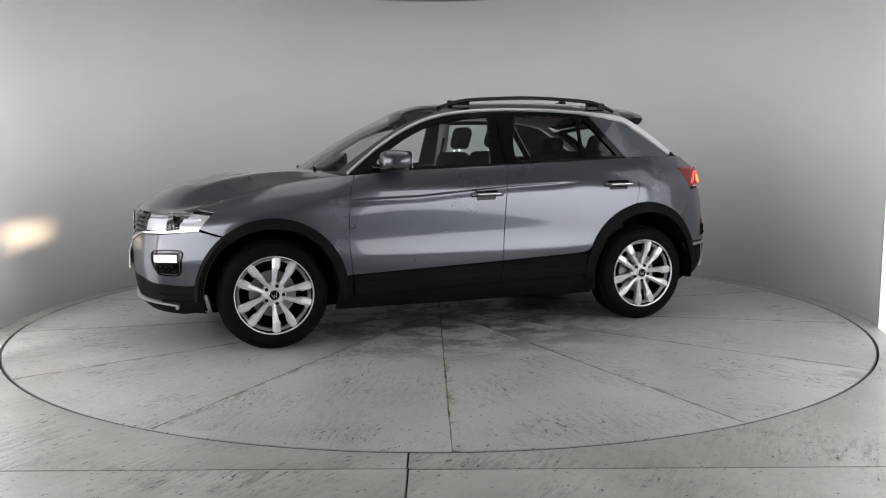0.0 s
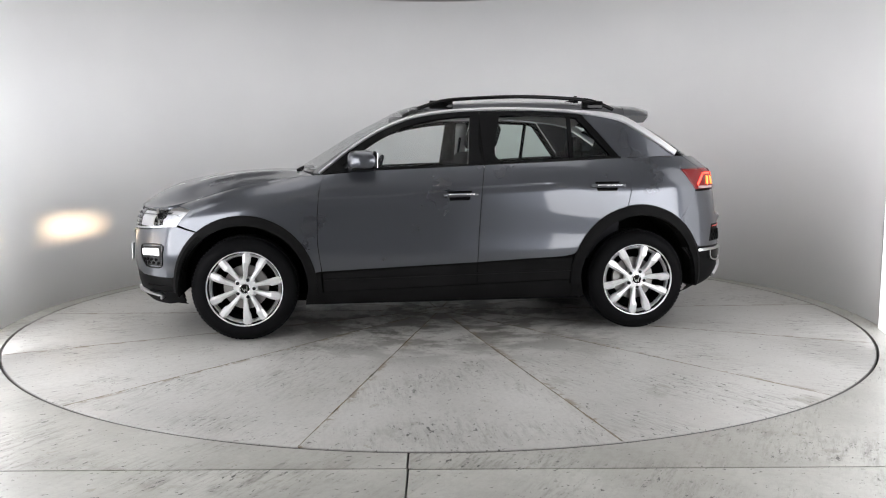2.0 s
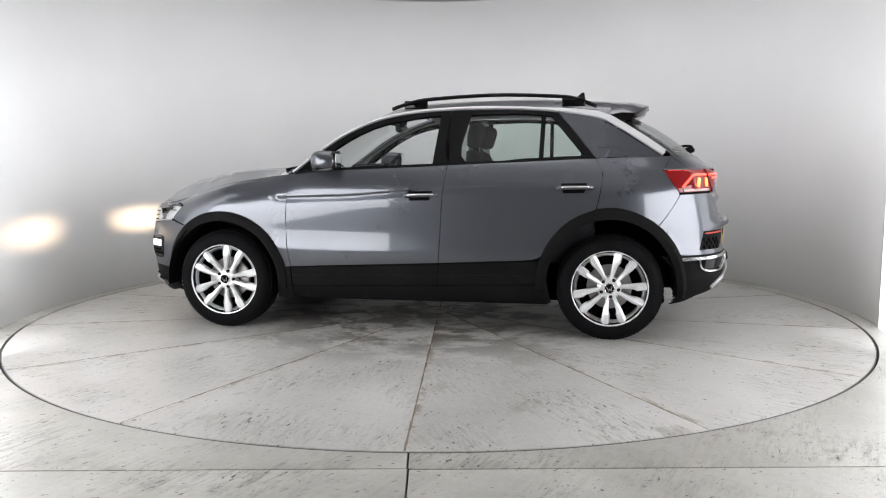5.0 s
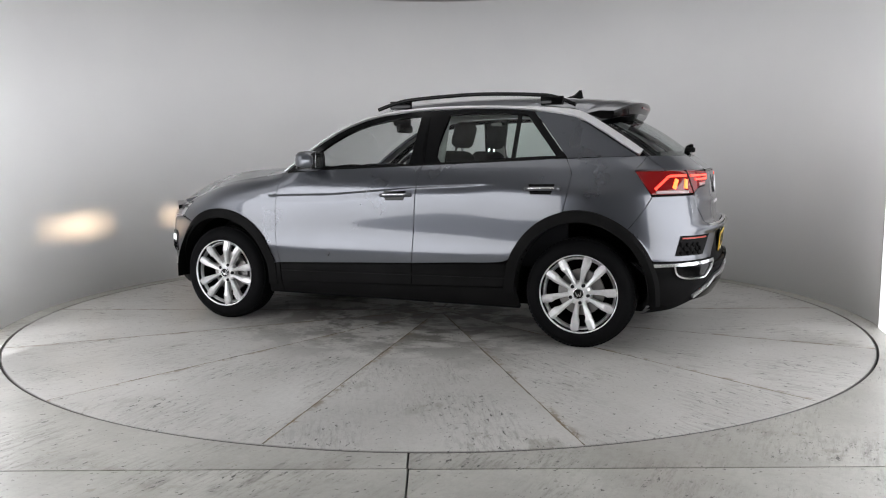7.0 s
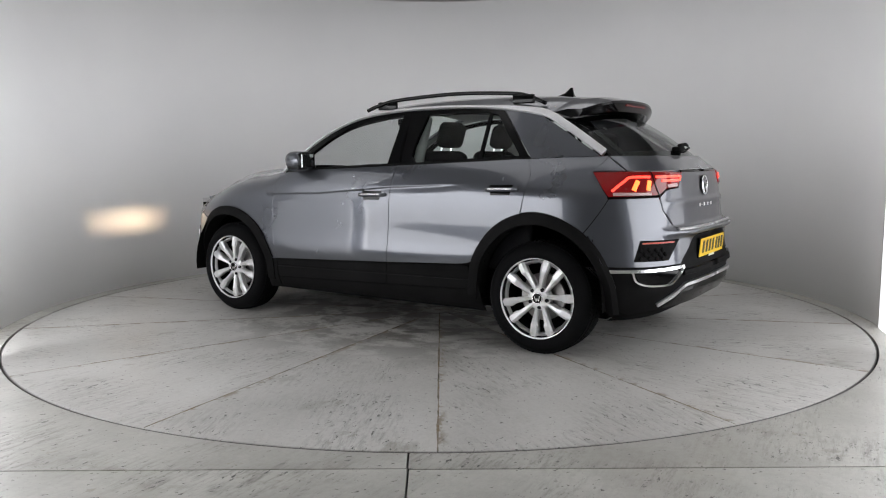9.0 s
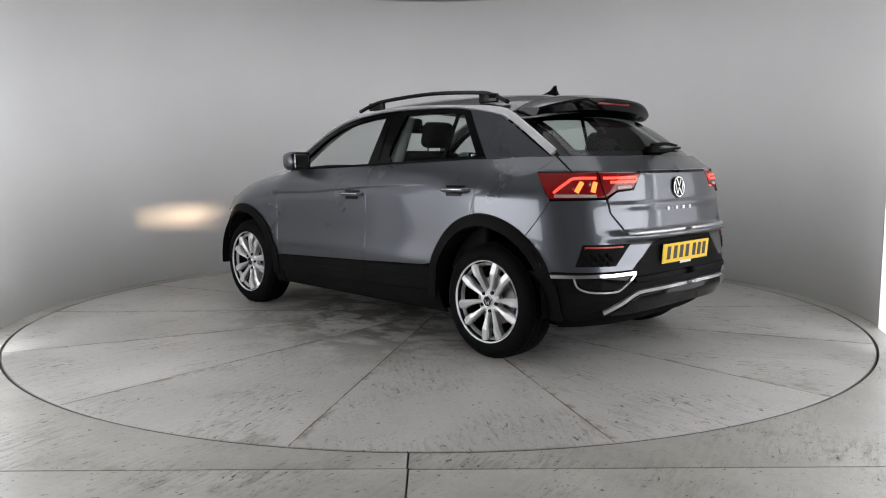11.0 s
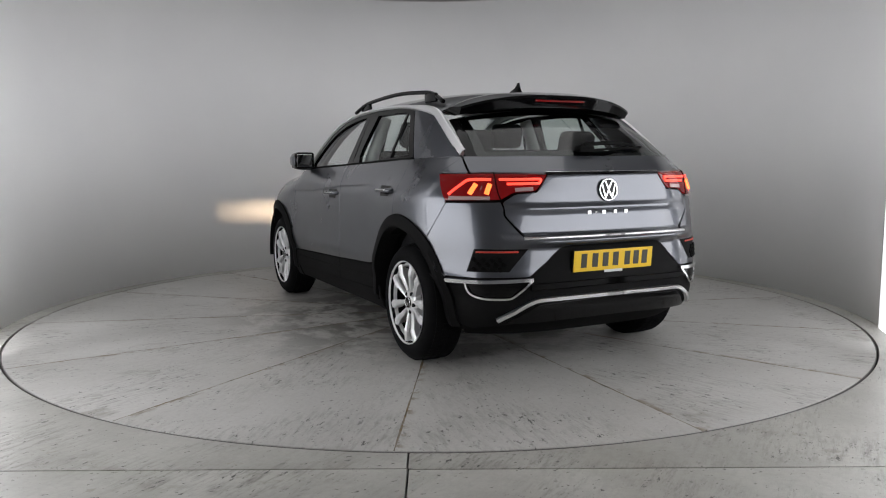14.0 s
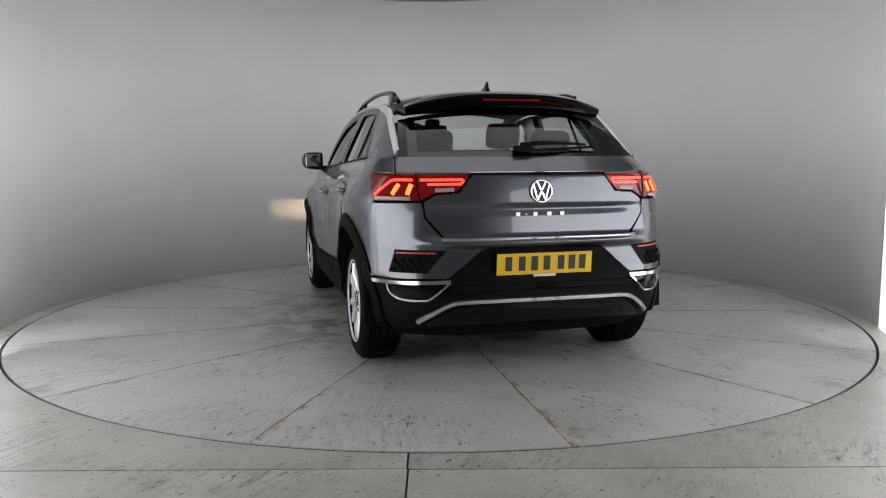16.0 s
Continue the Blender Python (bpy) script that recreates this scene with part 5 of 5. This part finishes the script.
disc_me = revolve("brake_disc", [(0.06, -0.085), (0.142, -0.085), (0.142, -0.110), (0.06, -0.110)], M_STEEL, 48)
hub_me = revolve("hub", [(0.0, -0.014), (0.030, -0.014), (0.034, -0.018), (0.058, -0.020), (0.072, -0.030), (0.078, -0.06)], M_ALLOY, 48)


def spoke_mesh():
    """One broad spoke, waisted at the hub, with a facet cut across its end."""
    st = [(0.045, 0.0115, 0.0105, -0.024), (0.085, 0.0130, 0.0125, -0.017), (0.120, 0.0160, 0.0155, -0.011), (0.148, 0.0190, 0.0190, -0.006), (0.166, 0.0205, 0.0290, -0.001), (0.204, 0.0225, 0.0315, -0.005), (0.233, 0.0235, 0.0300, -0.008)]
    vs, fs = [], []
    for r, wl, wr, y in st:
        sk = 0.10 * (r - 0.05)
        for dx, dy in ((-wl * 0.8, -0.045), (-wl, -0.007), (-wl * 0.30, 0.005), (wr * 0.70, 0.001), (wr, -0.012), (wr * 0.85, -0.045)):
            vs.append(Vector((dx + sk, y + dy, r)))
    for k in range(len(st) - 1):
        for j in range(5):
            a = 6 * k + j
            fs.append((a, a + 6, a + 7, a + 1))
    return finish("spoke", vs, fs, M_ALLOY, angle=6)


spoke_me = spoke_mesh()
spoke_flip = spoke_me.copy()
for v_ in spoke_flip.vertices:
    v_.co.x *= -1
spoke_flip.flip_normals()
bolt_me = revolve("bolt", [(0.0, -0.002), (0.0110, -0.002), (0.0120, -0.018)], M_TRIM, 8)


def wheel(x, side):
    w = part("wheel", tyre_me, car, "silver ten-spoke alloy wheel with black tyre", pose(x, 0.865 * side, 0.333, 0, 17 if x > 0 else 8, 0 if side > 0 else 180))
    part("tread", tread_me, w)
    rm = part("rim", rim_me, w)
    part("barrel", barrel_me, w)
    part("brake_disc", disc_me, w)
    part("hub", hub_me, w)
    for k in range(5):
        part("spoke", spoke_me, w, m=pose(0, 0, 0, 0, 72 * k + 16.5, 0))
        part("spoke", spoke_flip, w, m=pose(0, 0, 0, 0, 72 * k - 16.5, 0))
        a = radians(72 * k + 36 + 90)
        part("bolt", bolt_me, w, m=pose(0.056 * math.cos(a), -0.012, 0.056 * math.sin(a)))
    cap = part("hub_cap", disc("hub_cap", 0.032, 0.006, M_GLOSSB, 24), w, m=pose(0, -0.010, 0, -90))
    part("cap_ring", ring_mesh("cap_ring", 0.031, 0.003, M_CHROME, 24, 6), w, m=pose(0, -0.006, 0, -90))
    for x0, y0, x1, y1 in ((-0.7, 0.5, -0.3, -0.7), (0.7, 0.5, 0.3, -0.7), (-0.3, -0.7, 0.0, 0.0), (0.3, -0.7, 0.0, 0.0)):
        d = math.hypot(x1 - x0, y1 - y0) * 0.025
        part("cap_stroke", from_bm("cap_stroke", box_bm(d, 0.002, 0.004), M_CHROME), w, m=pose((x0 + x1) * 0.0125, -0.006, (y0 + y1) * 0.0125, 0, -math.degrees(math.atan2(y1 - y0, x1 - x0)), 0))


for x in (AF, AR):
    for sd in (1, -1):
        wheel(x, sd)

# ---- mirrors, handles ----
def blob(name, mat, stations, n=16, power=3.0):
    """A rounded body lofted along y from stations (y, x, z, half length, half height)."""
    vs, fs = [], []
    for y, cx, cz, a, b in stations:
        for k in range(n):
            t = math.tau * k / n
            c, s = math.cos(t), math.sin(t)
            vs.append(Vector((cx + a * math.copysign(abs(c) ** (2 / power), c), y, cz + b * math.copysign(abs(s) ** (2 / power), s))))
    for k in range(len(stations) - 1):
        for j in range(n):
            a, b = k * n + j, k * n + (j + 1) % n
            fs.append((a, b, b + n, a + n))
    fs += [tuple(range(n - 1, -1, -1)), tuple(range((len(stations) - 1) * n, len(stations) * n))]
    return finish(name, vs, fs, mat, angle=60)


shell = blob("mirror_shell", M_PAINT, ((0.835, 0.545, 1.132, 0.055, 0.045), (0.848, 0.545, 1.135, 0.080, 0.060), (0.88, 0.545, 1.139, 0.092, 0.066), (0.935, 0.54, 1.140, 0.090, 0.063), (0.972, 0.527, 1.140, 0.075, 0.052), (0.993, 0.515, 1.138, 0.045, 0.034)))
under = blob("mirror_base", M_GLOSSB, ((0.76, 0.60, 1.082, 0.060, 0.016), (0.82, 0.585, 1.082, 0.062, 0.018), (0.87, 0.555, 1.086, 0.085, 0.022), (0.94, 0.54, 1.092, 0.080, 0.022), (0.975, 0.525, 1.098, 0.055, 0.016)))
eye = from_bm("mirror_glass", box_bm(0.004, 0.115, 0.092, (0.449, 0.912, 1.139), 0.0018), M_MIRROR)
surround = blob("mirror_frame", M_GLOSSB, ((0.838, 0.463, 1.136, 0.012, 0.056), (0.85, 0.463, 1.138, 0.013, 0.062), (0.962, 0.463, 1.140, 0.013, 0.058), (0.982, 0.470, 1.139, 0.012, 0.046)))
for me, lb in ((shell, "grey painted mirror cap"), (under, ""), (eye, "mirror glass"), (surround, "")):
    part(me.name.split(".")[0], me, car, lb)
    part(me.name.split(".")[0], mirrored(me), car, lb)
for xa, xb, z in ((0.023, -0.195, 0.914), (-0.959, -1.177, 0.966)):
    xm = (xa + xb) / 2
    y = skin(at_x(xm, z), z).y
    pts = [Vector((xa - 0.005, skin(at_x(xa, z), z).y - 0.004, z - 0.003)), Vector((xa - 0.03, skin(at_x(xa - 0.03, z), z).y + 0.026, z)), Vector((xm, y + 0.032, z + 0.002)), Vector((xb + 0.02, skin(at_x(xb + 0.02, z), z).y + 0.026, z + 0.003)), Vector((xb, skin(at_x(xb, z), z).y - 0.004, z + 0.003))]
    h = tube_mesh("door_handle", pts, 0.013, M_PAINT, 20, 10, 1.0)
    st = tube_mesh("handle_strip", [q + Vector((0, 0.0115, 0.004)) for q in pts[1:4]], 0.0045, M_CHROME, 12, 8, 1.0)
    # black patch laid on the skin for the shade in the grip's recess
    cup = panel("handle_cup", [(at_x(xa - 0.04, z - 0.03), z - 0.034), (at_x(xb + 0.05, z - 0.03), z - 0.032)], [(at_x(xa - 0.025, z), z + 0.026), (at_x(xb + 0.03, z), z + 0.028)], [(at_x(xa - 0.04, z - 0.03), z - 0.034), (at_x(xa - 0.025, z), z + 0.026)], [(at_x(xb + 0.05, z - 0.03), z - 0.032), (at_x(xb + 0.03, z), z + 0.028)], 16, 14, M_GLOSSB, car, gap=0, out=0.0028, rim=0.0)
    for me in (h, st):
        part(me.name.split(".")[0], me, car)
        part(me.name.split(".")[0], mirrored(me), car)

# ---- cabin ----
def seat(x, y, w, rear=False):
    s_ = part("rear_bench" if rear else "front_seat", from_bm("seat_cushion", box_bm(0.50, w, 0.16, (x, y, 0.62), 0.05, 3), M_SEAT, True), car, "dark cloth seat with headrest")
    lean = pose(x - 0.27, y, 0.66, 0, -16, 0)
    part("seat_back", from_bm("seat_back", box_bm(0.13, w, 0.56, (0, 0, 0.28), 0.05, 3), M_SEAT, True), s_, m=lean)
    heads_ = (-w * 0.30, w * 0.30) if rear else (0,)
    for hy in heads_:
        part("headrest", from_bm("headrest", box_bm(0.10, 0.25, 0.18, (-0.02, hy, 0.60 if rear else 0.68), 0.045, 3), M_SEAT, True), s_, m=lean)
        for dy in (-0.06, 0.06):
            part("headrest_post", from_bm("headrest_post", box_bm(0.012, 0.012, 0.09, (-0.01, hy + dy, 0.575)), M_CHROME), s_, m=lean)


seat(0.10, 0.36, 0.50)
seat(0.10, -0.36, 0.50)
seat(-0.75, 0.0, 1.25, True)
part("dashboard", from_bm("dashboard", box_bm(0.42, 1.42, 0.26, (0.72, 0, 0.93), 0.07, 3), M_TRIM, True), car)
part("instrument_hood", from_bm("instrument_hood", box_bm(0.20, 0.36, 0.08, (0.60, -0.36, 1.07), 0.03, 3), M_TRIM, True), car)
part("steering_wheel", ring_mesh("steering_wheel", 0.18, 0.016, M_TRIM, 40, 8, 1.0), car, m=pose(0.42, -0.36, 1.00, 0, 68, 0))
part("steering_boss", from_bm("steering_boss", box_bm(0.06, 0.16, 0.10, (0.44, -0.36, 0.99), 0.03, 2), M_TRIM, True), car)
part("cabin_mirror", from_bm("cabin_mirror", box_bm(0.05, 0.22, 0.065, (0.24, 0, 1.375), 0.02, 3), M_GLOSSB, True), car)
part("camera_pod", from_bm("camera_pod", box_bm(0.12, 0.10, 0.06, (0.26, 0, 1.425), 0.02, 2), M_TRIM, True), car)
part("rear_shelf", from_bm("rear_shelf", box_bm(0.50, 1.20, 0.03, (-1.35, 0, 1.06), 0.01), M_TRIM, True), car)
card = from_bm("door_card", box_bm(2.0, 0.05, 0.62, (-0.2, 0.735, 0.78), 0.02, 2), M_TRIM, True)
pillar = tube_mesh("pillar_cover", [(-0.31, 0.70, 1.08), (-0.31, 0.63, 1.25), (-0.31, 0.565, 1.42)], 0.045, M_LINER, 10, 8)
belt_ = tube_mesh("seat_belt", [(-0.30, 0.63, 0.8), (-0.28, 0.60, 1.1), (-0.30, 0.56, 1.32)], 0.010, M_TRIM, 8, 6)
for me in (card, pillar, belt_):
    part(me.name.split(".")[0], me, car)
    part(me.name.split(".")[0], mirrored(me), car)


# ---- what moves ----
SPIN = [(0.0, 199.24), (1.5, 190.04), (3.5, 177.97), (5.25, 167.9), (7.0, 157.87), (9.0, 146.2), (10.75, 135.85), (12.5, 125.48), (14.5, 113.63), (16.0, 104.73)]


def motions():
    walk(turntable, [(t, pose(0, 0, 0, 0, 0, a)) for t, a in SPIN])
    walk(car, [(t, pose(0, 0, 0, 0, 0, a) @ pose(0.0519, -0.0301, 0)) for t, a in SPIN])


motions()
